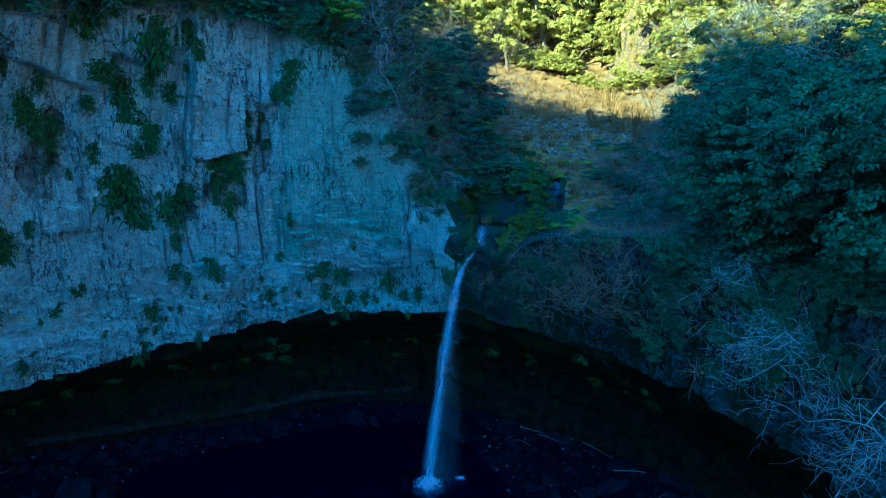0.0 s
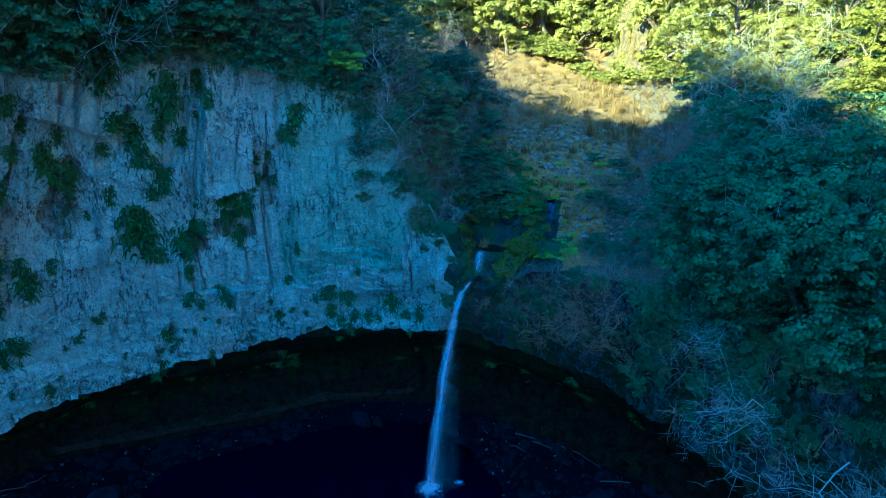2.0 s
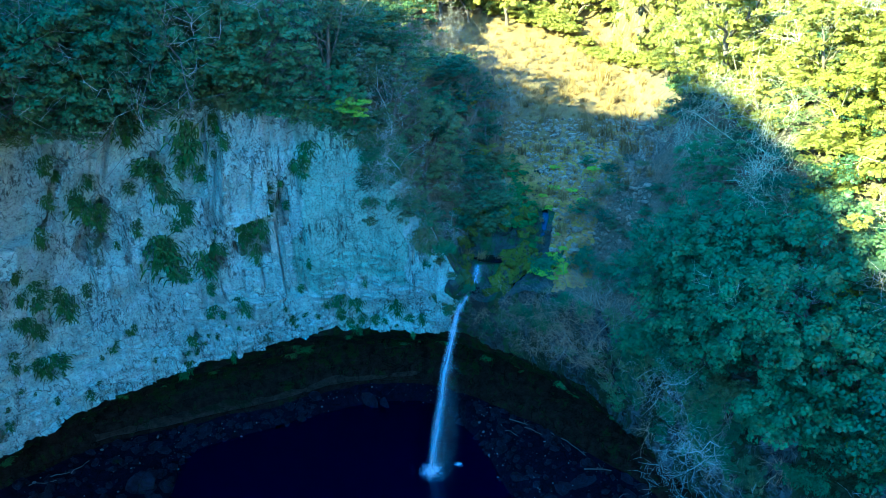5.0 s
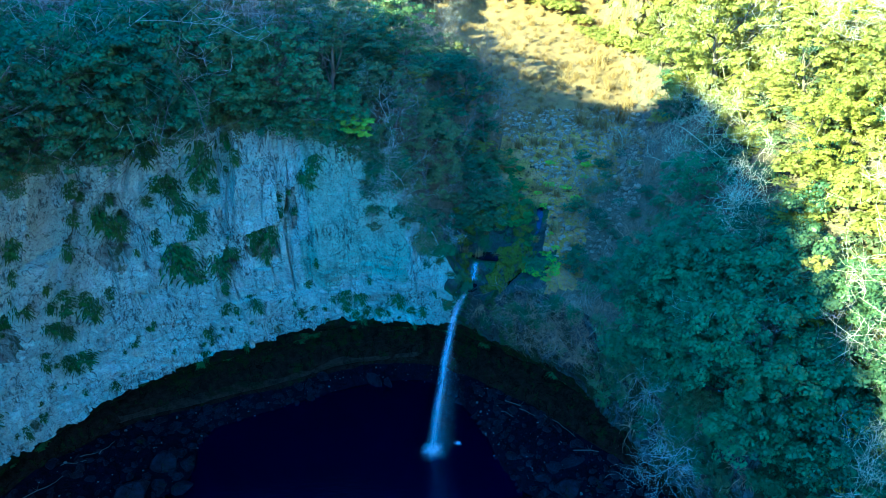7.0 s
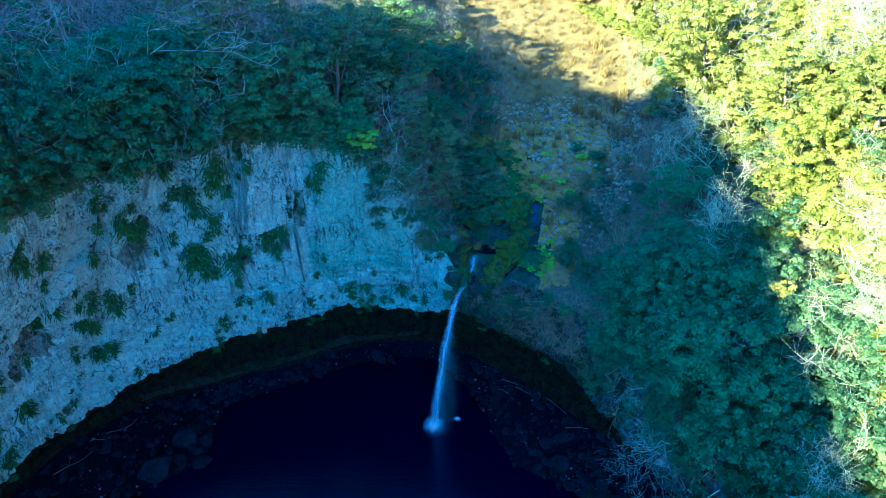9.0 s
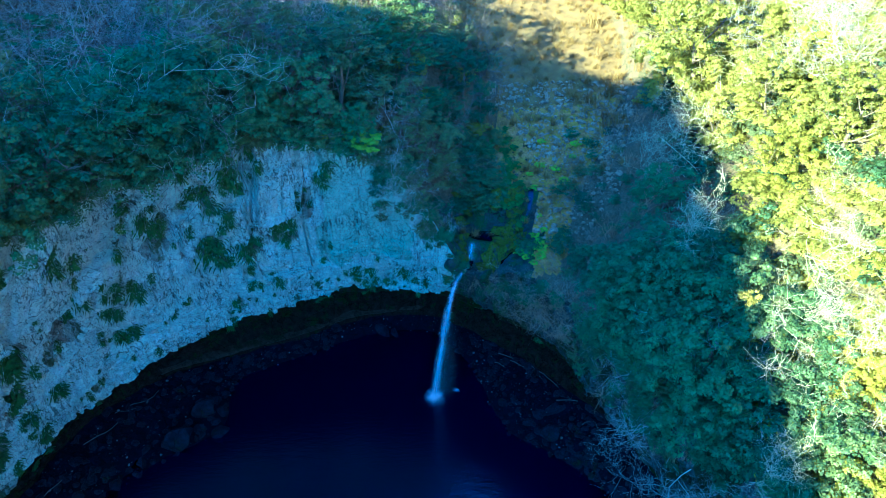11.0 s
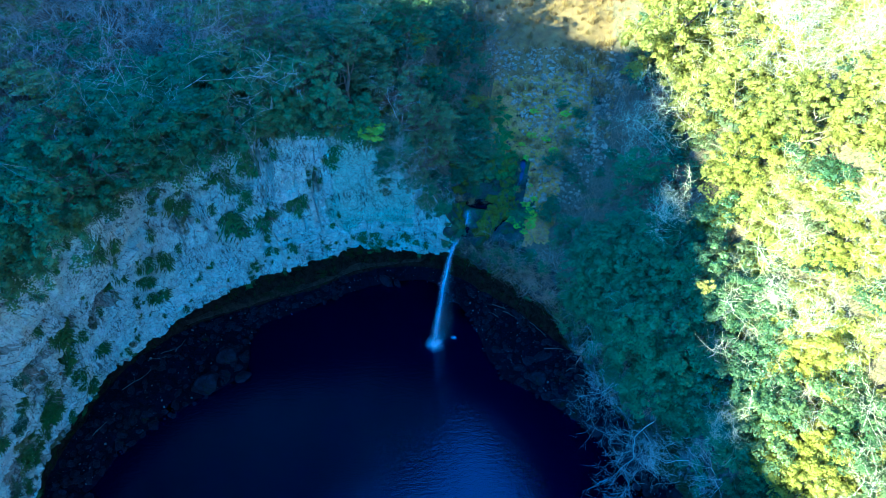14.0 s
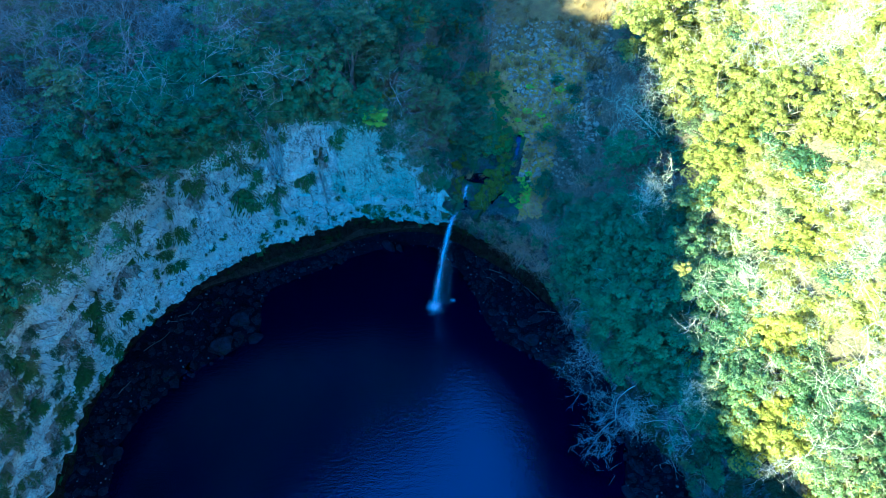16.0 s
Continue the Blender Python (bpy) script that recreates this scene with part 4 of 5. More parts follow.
# woods on both sides: evergreens first, leafless trees among them
distant = []
for bare_wood in (False, True):
    if bare_wood:
        taken = []
    for _ in range(12000 if not bare_wood else 4000):
        x, y = rng.uniform(-62, 75), rng.uniform(-2, 125)
        if abs(x) > 0.72 * (y + 14) + (20 if x > 0 else 9) or in_bed(x, y):
            continue
        z, d = land_z(x, y)
        if d > 1.2 or z > 62 or (bare_wood and y > 78):
            continue
        far = y > 70
        right_side = x > curve(y, [0, 40, 90], [10, 8, 8])
        open_edge = not right_side and 50 < y < 86 and x > curve(y, [50, 58, 75, 90], [-2, -10, -22, -30])
        glade = not right_side and not open_edge and x > -10 and 41 < y < 64
        if bare_wood and (right_side and x < 24 and y < 64 or not right_side and (x > -9 and y < 62 or y < curve(x, LEAFLESS_FROM[0], LEAFLESS_FROM[1]))):
            continue
        if not free(x, y, (3.0 if y > 86 else 3.6 if far else 1.8 if open_edge else 2.6 if glade else 2.7 if right_side and x < 34 else 3.0) if not bare_wood else (6.5 if far else 4.0 if right_side else 2.9)):
            continue
        if bare_wood:
            k = rng.choice(BARES)
        elif open_edge:
            k = rng.choice(TWIGGY[:1] + SAPLING[:1] + BUSHES * 2) if x > curve(y, [50, 62, 86], [-5, -6, -12]) else rng.choice(GREEN * 2 + SAPLING * 2)
        elif glade and y < 51 and x > curve(y, [41, 46, 51], [-3, -1.5, 0.5]):
            k = rng.choice(TWIGGY[:2] + BUSHES * 2 + GREEN[2:3] * 2 + GREEN[4:])
        elif glade:
            k = rng.choice(GREEN[2:3] * 3 + GREEN[4:] * 3 + BUSHES[:2] + TWIGGY[:1])
        elif far:
            k = rng.choice(FARGREEN)
        elif right_side and 32.5 < y < 52 and x < curve(y, [32, 36, 44, 52], [13.6, 17, 18, 18]):
            k = rng.choice(DEADSHRUB * 2 + TWIGGY + SAPLING)
        elif right_side:
            # past the edge of the shade, crowns take the sun-coloured leaves
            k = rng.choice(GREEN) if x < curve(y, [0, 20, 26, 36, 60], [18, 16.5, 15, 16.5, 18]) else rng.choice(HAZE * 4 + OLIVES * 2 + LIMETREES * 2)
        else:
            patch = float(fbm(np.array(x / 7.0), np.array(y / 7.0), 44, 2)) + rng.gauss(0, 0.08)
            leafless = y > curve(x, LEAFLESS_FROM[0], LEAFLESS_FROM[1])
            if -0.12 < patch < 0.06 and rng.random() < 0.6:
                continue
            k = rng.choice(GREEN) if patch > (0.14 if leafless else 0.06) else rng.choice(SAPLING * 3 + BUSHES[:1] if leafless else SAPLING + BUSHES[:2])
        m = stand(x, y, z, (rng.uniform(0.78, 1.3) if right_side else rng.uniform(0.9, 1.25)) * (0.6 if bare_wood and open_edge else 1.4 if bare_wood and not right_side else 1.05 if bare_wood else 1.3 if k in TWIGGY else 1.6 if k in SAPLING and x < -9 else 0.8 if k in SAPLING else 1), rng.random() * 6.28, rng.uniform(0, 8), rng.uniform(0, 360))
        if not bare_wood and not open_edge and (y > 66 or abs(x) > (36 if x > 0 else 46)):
            # far trees on the sunny side take the sun-coloured leaves
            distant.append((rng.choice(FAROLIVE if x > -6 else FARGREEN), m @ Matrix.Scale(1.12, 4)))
        else:
            k.put(m)


def gathered(name, label, category, plants, parts):
    """Plants past counting, as one object with a mesh for each kind of matter."""
    whole = tagged(new(name), label, category, kind="stuff")
    for part_name, mat in parts:
        vs_all, fs_all, n = [], [], 0
        for k, m in plants:
            for me in k.meshes:
                if me.materials[0] != mat:
                    continue
                vs = np.zeros(len(me.vertices) * 3)
                me.vertices.foreach_get("co", vs)
                vs = np.c_[vs.reshape(-1, 3), np.ones(len(vs) // 3)] @ np.array(m).T
                fs_all.append(np.array([tuple(f.vertices) for f in me.polygons]) + n)
                vs_all.append(vs[:, :3])
                n += len(vs)
        tagged(part(part_name, mesh_from(part_name, np.concatenate(vs_all), np.concatenate(fs_all), mat, False), whole), kind="stuff")


gathered("far_woods", "distant evergreen woods covering the hillsides", "woods", distant, (("trunks", BARK), ("crowns", LEAF), ("yellow_green_crowns", OLIVE)))
# tall evergreens at the shaded edge of the far bank
for x, y, s, k in [(12.6, 31.4, 1.05, 0), (15.2, 29.6, 1.0, 1), (18.4, 27.2, 0.95, 1), (15.6, 37.6, 0.62, 4), (17.4, 30.2, 1.0, 0), (19.6, 25.8, 0.9, 2)]:
    GREEN[k].put(stand(x, y, land_z(x, y)[0], s, rng.random() * 6.28, rng.uniform(0, 10), 225))
# pale leafless trees among the sunlit evergreens
for _ in range(45):
    x, y = rng.uniform(17, 46), rng.uniform(8, 62)
    z, d = land_z(x, y)
    if d < 1.2 and x > curve(y, [8, 24, 34, 50, 62], [22, 18, 23, 25, 27]):
        rng.choice(HAZE + BARES[:1]).put(stand(x, y, z + 0.5, rng.uniform(1.1, 1.45), rng.random() * 6.28, rng.uniform(0, 14), rng.uniform(0, 360)))
# undergrowth
taken, low_growth = [], []
for _ in range(5200):
    x, y = rng.uniform(-30, 40), rng.uniform(4, 66)
    if abs(x) > 0.72 * (y + 14) + 5 or in_bed(x, y) or (40 < y < 50 and 0 < x < 8):
        continue
    z, d = land_z(x, y)
    if d > 1.0 or not free(x, y, 1.9 if x > -9 else 5.0):
        continue
    if 33 < y < 52 and 7 < x < curve(y, [32, 36, 44, 52], [13.6, 17, 18, 18]):
        rng.choice(SAPLING[:2] + TWIGGY * 2 + DEADSHRUB[:1] + BUSHES[:1]).put(stand(x, y, z, rng.uniform(0.6, 0.95), rng.random() * 6.28))
        continue
    low_growth.append((rng.choice(BUSHES + BUSHES + OLBUSH), stand(x, y, z, rng.uniform(1.1, 1.7), rng.random() * 6.28)))
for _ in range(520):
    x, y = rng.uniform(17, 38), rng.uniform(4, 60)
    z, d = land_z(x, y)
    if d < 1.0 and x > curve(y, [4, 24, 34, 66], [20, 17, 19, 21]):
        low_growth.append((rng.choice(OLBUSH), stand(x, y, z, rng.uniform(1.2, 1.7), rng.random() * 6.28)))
gathered("undergrowth", "dense evergreen undergrowth between the trees", "undergrowth", low_growth, (("leaves", LEAF), ("dull_leaves", MUTED), ("olive_leaves", OLIVE)))
# growth that clings to the rock on the far side of the fall
for _ in range(330):
    j = jr(rng.uniform(60, 92))
    i = int(rng.triangular(22, 186, 130))
    if (arc[j] > 80 and rng.random() < 0.6) or (arc[j] < 64 and i < 60):
        continue
    p = face[i, j]
    ang = math.degrees(math.atan2(-away[j, 1], -away[j, 0]))
    k = rng.choice(CLINGING * 4 + TWIGGY + DEADSHRUB[:1] if arc[j] > 71 else CLINGING[:2] + TWIGGY + DEADSHRUB)
    k.put(stand(*p, rng.uniform(0.4, 0.85), rng.random() * 6.28, rng.uniform(40, 80), ang + rng.uniform(-25, 25)))
for _ in range(130):
    j = jr(rng.triangular(0.5, 18, 5))
    p = face[rng.randint(30, 186), j]
    ang = math.degrees(math.atan2(-away[j, 1], -away[j, 0]))
    rng.choice(CLINGING + TWIGGY).put(stand(*p, rng.uniform(0.4, 0.8), rng.random() * 6.28, rng.uniform(40, 75), ang))
# and on the near side, just above the fall
for u in np.arange(45.5, 56, 0.5):
    j = jr(u + rng.uniform(-0.3, 0.3))
    p = land[rng.choice((0, 1, 2)), j // 2]
    ang = math.degrees(math.atan2(-away[j, 1], -away[j, 0]))
    k = rng.choice(BUSHES * 3 + RIMGREEN[:1] + TWIGGY)
    k.put(stand(*p, rng.uniform(0.5, 0.65) if k in RIMGREEN else rng.uniform(0.8, 1.3), rng.random() * 6.28, rng.uniform(20, 55), ang + rng.uniform(-25, 25)))
for _ in range(40):
    j = jr(rng.uniform(52.5, 58))
    i = int(rng.triangular(120, 187, 187))
    p = face[i, j]
    ang = math.degrees(math.atan2(-away[j, 1], -away[j, 0]))
    rng.choice(CLINGING + TWIGGY).put(stand(*p, rng.uniform(0.6, 1.0), rng.random() * 6.28, rng.uniform(30, 70), ang + rng.uniform(-25, 25)))
for _ in range(16):
    j = jr(rng.uniform(56.2, 59.5))
    p = face[rng.randint(70, 150), j]
    ang = math.degrees(math.atan2(-away[j, 1], -away[j, 0]))
    rng.choice(CLINGING + TWIGGY[:2]).put(stand(*p, rng.uniform(0.25, 0.5), rng.random() * 6.28, rng.uniform(40, 80), ang))
# the ragged fringe of the rim: shrubs, roots and low boughs that hang over the rock
for u in np.arange(16, 46, 0.75):
    j = jr(u + rng.uniform(-0.3, 0.3))
    p = land[rng.choice((0, 0, 1)), j // 2]
    ang = math.degrees(math.atan2(-away[j, 1], -away[j, 0]))
    k = rng.choice(BUSHES * 2 + TWIGGY[:1] + DEADSHRUB[:1])
    k.put(stand(*p, rng.uniform(0.45, 0.95), rng.random() * 6.28, rng.uniform(25, 80), ang + rng.uniform(-25, 25)))
for u, size, tilt in [(31.5, 1.15, 30), (34.5, 1.25, 24), (37.5, 1.2, 28), (40.5, 1.1, 22), (43.0, 0.9, 16), (15.6, 1.1, 46), (13.0, 1.0, 40), (10.0, 1.0, 40)]:
    j = jr(u)
    p = land[4, j // 2]
    RIMGREEN[int(u) % 3].put(stand(*p, size, u, tilt, math.degrees(math.atan2(-away[j, 1], -away[j, 0]))))
for _ in range(20):
    j = jr(rng.uniform(54.5, 59.5))
    ang = math.degrees(math.atan2(-away[j, 1], -away[j, 0]))
    rng.choice(BUSHES + TWIGGY[:2]).put(stand(*land[rng.choice((0, 0, 1)), j // 2], rng.uniform(0.4, 0.7), rng.random() * 6.28, rng.uniform(25, 70), ang))
# a fringe of shrubs along the top of the rock on the far bank
for u in np.arange(61.5, 93, 0.6):
    j = jr(u)
    p = face[rng.randint(160, 188), j]
    ang = math.degrees(math.atan2(-away[j, 1], -away[j, 0]))
    rng.choice(CLINGING * 2 + TWIGGY[:1] if u > 70.5 else CLINGING[:1] + TWIGGY + DEADSHRUB[:2]).put(stand(*p, rng.uniform(0.8, 1.25) * (1 if u > 70.5 else 0.6), rng.random() * 6.28, rng.uniform(15, 45), ang + rng.uniform(-25, 25)))
# leafless trees that reach out over the pool
OVERHANG = [Kind("bare_tree", "pale leafless tree reaching out over the cliff", "tree", "bare trees on the slopes", [bare(241 + i, 9.0, BLEACHED, (10, 8, 6), 0.66, 0.0065)]) for i in range(2)]
for x, y, z, s, tilt, ang in [(-3.4, 41.0, 25.2, 0.8, 66, 292), (-2.4, 41.3, 24.2, 0.7, 60, 302), (-4.8, 41.0, 26.4, 0.6, 58, 275), (-1.2, 41.8, 21.8, 0.6, 60, 300), (0.2, 42.6, 19.4, 0.5, 50, 300), (2.4, 47.6, 19.2, 0.5, 45, 290), (1.4, 49.6, 21.4, 0.6, 35, 300), (3.4, 50.6, 19.7, 0.5, 40, 320), (0.4, 46.4, 19.8, 0.5, 45, 280)]:
    rng.choice(OVERHANG).put(stand(x, y, z, s, rng.random() * 6.28, tilt, ang))
DEAD = [Kind("dead_tree", "bleached dead tree leaning low over the water", "tree", "dead trees over the pool", [bare(171 + i, 9.0, BLEACHED, (12, 7, 4), 0.72, 0.006)]) for i in range(3)]
for x, y, z, s, tilt, ang, k in [(15.6, 23.0, 14.6, 1.15, 84, 182, 0), (14.6, 25.2, 13.6, 0.85, 92, 180, 1), (18.2, 20.0, 13.4, 1.0, 86, 195, 1), (12.8, 29.2, 15.6, 0.6, 66, 198, 2), (17.3, 21.9, 12.6, 0.9, 100, 190, 2), (19.6, 18.8, 12.4, 0.8, 96, 210, 0), (22.0, 15.5, 17.0, 0.9, 50, 215, 0)]:
    DEAD[k].put(stand(x, y, z, s, rng.random() * 6.28, tilt, ang))

# plants that stand out by their colour
stem = Shape()
stem.tube([Vector((-0.4, 2.4, -0.9)), Vector((-0.2, 1.2, -0.5)), Vector((0, 0.2, 0.2))], [0.06, 0.05, 0.03], 5)
Kind("shrub", "bright lime-green shrub leaning out from the cliff's rim", "shrub", "", [stem.mesh("stem", BARK), bush(301, 1.0, LIMELEAF, 34, 60, 0.12, 1.1)]).put(stand(-5.0, 37.9, 27.4, 1.0, 0))
Kind("shrub", "yellow-leaved shrub among the evergreens", "shrub", "", [bush(302, 0.9, YELLOW, 22, 36, 0.13, 1.0)]).put(stand(16.2, 23.6, 26.0, 0.6, 0))
limes = Kind("ground_plant", "low lime-green plants beside the stream", "plant", "lime plants", [bush(303, 0.6, LIME, 14, 24, 0.14, 0.3)])
for x, y in [(7.6, 40.2), (7.9, 41.0), (8.1, 41.8), (7.5, 41.6), (8.3, 43.4), (7.1, 39.6), (7.8, 42.3), (8.0, 44.6), (6.8, 41.2), (7.2, 42.1), (7.5, 43.1), (6.6, 40.4), (7.9, 42.6), (6.2, 41.6), (7.6, 49), (8.6, 50), (9.8, 49.5), (11.5, 51), (8.0, 47.5), (10.5, 48), (12, 52.5), (9, 53)]:
    limes.put(stand(x, y, land_z(x, y)[0] + 0.12, rng.uniform(0.55, 1.0), rng.random() * 6.28))

for _ in range(60):
    x = rng.uniform(-2, 22)
    y = curve(x, [-2, 5, 9, 15, 19.5, 22], [95, 93, 91.5, 88, 76, 66]) + rng.uniform(-0.5, 3)
    rng.choice(OLBUSH).put(stand(x, y, land_z(x, y)[0], rng.uniform(0.9, 1.5), rng.random() * 6.28))

for x, y, size in [(24.2, 87.4, 1.0), (20.6, 87.6, 0.8), (22.4, 88.6, 1.0), (19.4, 90.4, 0.8)]:
    rng.choice(FAROLIVE).put(stand(x, y, land_z(x, y)[0], size, rng.random() * 6.28))

# green plants crowding the stream's other side
greens = Kind("ground_plant", "low green plants crowding the stream's edge", "plant", "green plants", [bush(304, 0.8, STREAMLEAF, 14, 50, 0.12, 0.6)])
for _ in range(20):
    y = rng.uniform(45.5, 53)
    x = curve(y, [44, 48, 53], [5.6, 5.9, 5.2]) + rng.gauss(0, 0.7)
    greens.put(stand(x, y, land_z(x, y)[0], rng.uniform(0.7, 1.2), rng.random() * 6.28))

for _ in range(26):
    x, y = rng.uniform(1.0, 5.2), rng.uniform(46, 54)
    rng.choice(BUSHES + TWIGGY[:2]).put(stand(x, y, land_z(x, y)[0], rng.uniform(0.6, 1.0), rng.random() * 6.28, rng.uniform(0, 35), 0))

for _ in range(7):
    x, y = rng.uniform(4.0, 6.4), rng.uniform(45.7, 47.2)
    greens.put(stand(x, y, land_z(x, y)[0], rng.uniform(0.8, 1.25), rng.random() * 6.28, rng.uniform(10, 40), 270))
for f in np.linspace(0, 6.6, 30):
    x, y = spline(CHANNEL, np.array([f]))[0] + np.array((rng.gauss(-0.75, 0.25), rng.gauss(0, 0.3)))
    greens.put(stand(x, y, land_z(x, y)[0], rng.uniform(0.4, 0.8), rng.random() * 6.28))
for _ in range(26):
    x, y = rng.uniform(0.6, 4.6), rng.uniform(45.4, 51)
    rng.choice(BUSHES * 2 + TWIGGY[:2]).put(stand(x, y, land_z(x, y)[0], rng.uniform(0.7, 1.15), rng.random() * 6.28))

# brown dead growth at the side of the bed
for _ in range(190):
    x, y = rng.uniform(7.5, 15.5), rng.uniform(34, 54)
    z, d = land_z(x, y)
    if d < 1 and x > curve(y, [35, 40, 48, 54], [8.5, 8.5, 10, 11.5]):
        rng.choice(DEADSHRUB[:2] + TWIGGY + BUSHES[:2]).put(stand(x, y, z, rng.uniform(0.4, 0.75), rng.random() * 6.28))

# ferns and moss cushions that hang from the cliff: along the rock, height, size
HANG_A = [(35.7, 27.4, 1.3), (37.8, 27.9, 0.8), (36.5, 27.7, 0.7), (40.2, 26.3, 1.2), (40.7, 25.4, 1), (42, 26.7, 0.6), (42.6, 27.2, 0.9), (43.1, 26.1, 0.8), (37.2, 25, 1.1), (38.9, 24.3, 1.2), (40.3, 24.3, 1.1), (41.8, 24, 1), (33.5, 24.4, 0.9), (32.4, 23.6, 1), (29.4, 26.1, 0.9), (31.1, 25.2, 0.6), (30.3, 23.6, 0.9), (32.8, 22.6, 1), (36.8, 23.4, 0.8), (39.1, 22.7, 0.9), (40.3, 22.1, 0.7), (40.8, 21.9, 0.6), (40.3, 21.5, 0.7), (39.7, 20.9, 0.8), (36.9, 20.8, 0.7)]
HANG_B = [(29.2, 21.8, 0.9), (38.4, 19.2, 1.3), (38.3, 18.2, 1.3), (39.7, 16.8, 1.1), (42.6, 18.5, 1), (41.1, 17.6, 1), (41.1, 15.6, 0.9), (28.9, 18.6, 1), (29.2, 17.3, 1), (30.8, 17.1, 0.6), (31.2, 16, 0.9), (32.9, 16.7, 0.7), (28.3, 15.8, 0.7), (29.2, 14.9, 0.7), (30, 12.2, 1), (29.1, 12.2, 1), (35.4, 12.9, 0.8), (33.9, 11.7, 0.8), (39.2, 11, 1), (38.3, 8.3, 1), (40.7, 13.8, 0.8), (41.5, 13.2, 0.7), (42.7, 14.1, 0.7)]
HANG_C = [(48.7, 25, 1), (47.9, 24, 0.8), (48.4, 23.9, 1), (46.3, 22.4, 0.7), (46.3, 21.3, 0.8), (46.1, 20.8, 0.7), (43.9, 20, 0.9), (45.2, 19.8, 0.9), (44.5, 19, 0.8), (48.2, 16.6, 0.7), (49.8, 13.4, 0.8), (50, 11.8, 1), (48.9, 12.8, 0.6), (51, 13, 0.7), (52.5, 11.2, 0.9), (54, 12.3, 0.9), (55.1, 11.4, 0.9), (56, 11.6, 0.8), (51.5, 11.2, 0.8), (43, 13.8, 0.8), (41.7, 8.9, 0.9), (50.6, 10.7, 1), (47.4, 14, 0.6), (51.9, 14.9, 0.5), (44.7, 17.6, 0.7)]
HANG_D = [(21.9, 24.4, 0.9), (21.8, 25.8, 0.8), (24.4, 23.8, 1), (24.5, 21.7, 0.8), (25.6, 19, 0.8), (27.4, 19.8, 0.9), (27.9, 18, 1), (19.5, 26.8, 0.9), (18.1, 25.5, 0.8), (20.7, 17.9, 1.2), (21.3, 15.2, 1.2), (18.1, 18.1, 1), (19.2, 17.7, 1), (19.5, 14.2, 1.2), (18.1, 14.3, 1), (20.5, 10.8, 1.3), (21.1, 8.1, 1.2), (19.3, 11, 0.9), (23, 11.3, 0.9), (25.1, 8.6, 0.9), (29.6, 11.4, 0.8), (27.4, 13, 0.9), (27.7, 16.3, 0.7), (25.2, 18.1, 1.1), (24.5, 14.4, 1.1), (14.7, 8.1, 0.9), (15.6, 10.4, 1), (17.9, 7.9, 0.9)]


def tuft(seed, fronds=125, mat=None):
    """A cushion of short fronds that spring from a crack and droop."""
    r = np.random.RandomState(seed)
    v, f = [], []
    lean = r.uniform(-0.25, 0.25)
    for k in range(fronds):
        z0 = r.uniform(-0.62, 0.5)
        wide = 0.30 * math.sqrt(max(0.08, 1 - (z0 / 0.66) ** 2)) * (1.15 - 0.5 * max(0.0, -z0))
        x0 = r.normal(0, 0.55) * wide + lean * z0
        side, out, drop = r.normal(0, 0.14) + 0.4 * x0, r.uniform(0.10, 0.36), r.uniform(0.08, 0.30)
        w = r.uniform(0.016, 0.038)
        b0 = len(v)
        for t, thick in ((0, 1.0), (0.4, 1.25), (0.75, 0.9), (1.0, 0.15)):
            p = np.array([out * math.sin(t * 2.2) + 0.03, x0 + side * t, z0 + 0.16 * math.sin(t * 2.6) - drop * t * t])
            v += [p + (0, -w * thick, 0), p + (0, w * thick, 0)]
        for t in range(3):
            f.append((b0 + 2 * t, b0 + 2 * t + 1, b0 + 2 * t + 3, b0 + 2 * t + 2))
    return mesh_from("fern_tuft", v, f, mat or FERN, False)


def moss_tuft(seed):
    me = tuft(seed, 70, BROWNMOSS)
    me.name = "moss_tuft"
    return me


MOSSES = [Kind("moss_tuft", "brown-green moss hanging in a hollow of the cliff", "moss", "moss on the cliff", [moss_tuft(421 + i)]) for i in range(3)]
TUFTS = [Kind("fern_tuft", "green fern tuft hanging from a crack in the cliff", "fern", "ferns on the cliff", [tuft(401 + i)]) for i in range(4)]


def hang(u, z, scale, kinds):
    j = jr(u)
    col = face[:, j]
    i = int(np.argmin(np.abs(col[:, 2] - z)))
    a = math.atan2(-away[j, 1], -away[j, 0])
    rng.choice(kinds).put(Matrix.Translation(col[i] - AWAY3[j] * 0.05) @ Matrix.Rotation(a, 4, "Z") @ Matrix.Rotation(rng.uniform(-0.25, 0.25), 4, "X") @ Matrix.Diagonal((scale, scale * rng.uniform(0.8, 1.3), scale * rng.uniform(0.8, 1.4), 1)))


for u, z, size in HANG_A + HANG_B + HANG_C + HANG_D:
    hang(u, z, size * rng.uniform(0.85, 1.05), TUFTS)
for _ in range(40):
    hang(rng.uniform(24, 56), rng.uniform(8.5, 13), rng.uniform(0.2, 0.45), TUFTS)
for _ in range(26):
    hang(rng.uniform(20, 48), rng.uniform(13, 26), rng.uniform(0.15, 0.4), TUFTS + MOSSES)
for u0, z0, wide, tall, deep in ALCOVES:
    for _ in range(int(2 + 1.6 * wide)):
        h = rng.uniform(0.35, 1.0)
        hang(u0 + rng.uniform(-0.45, 0.45) * wide * (1 - h * h) + 0.1 * tall * h, z0 + tall * (0.2 + 0.8 * h), rng.uniform(0.3, 0.65), MOSSES + TUFTS[:2])
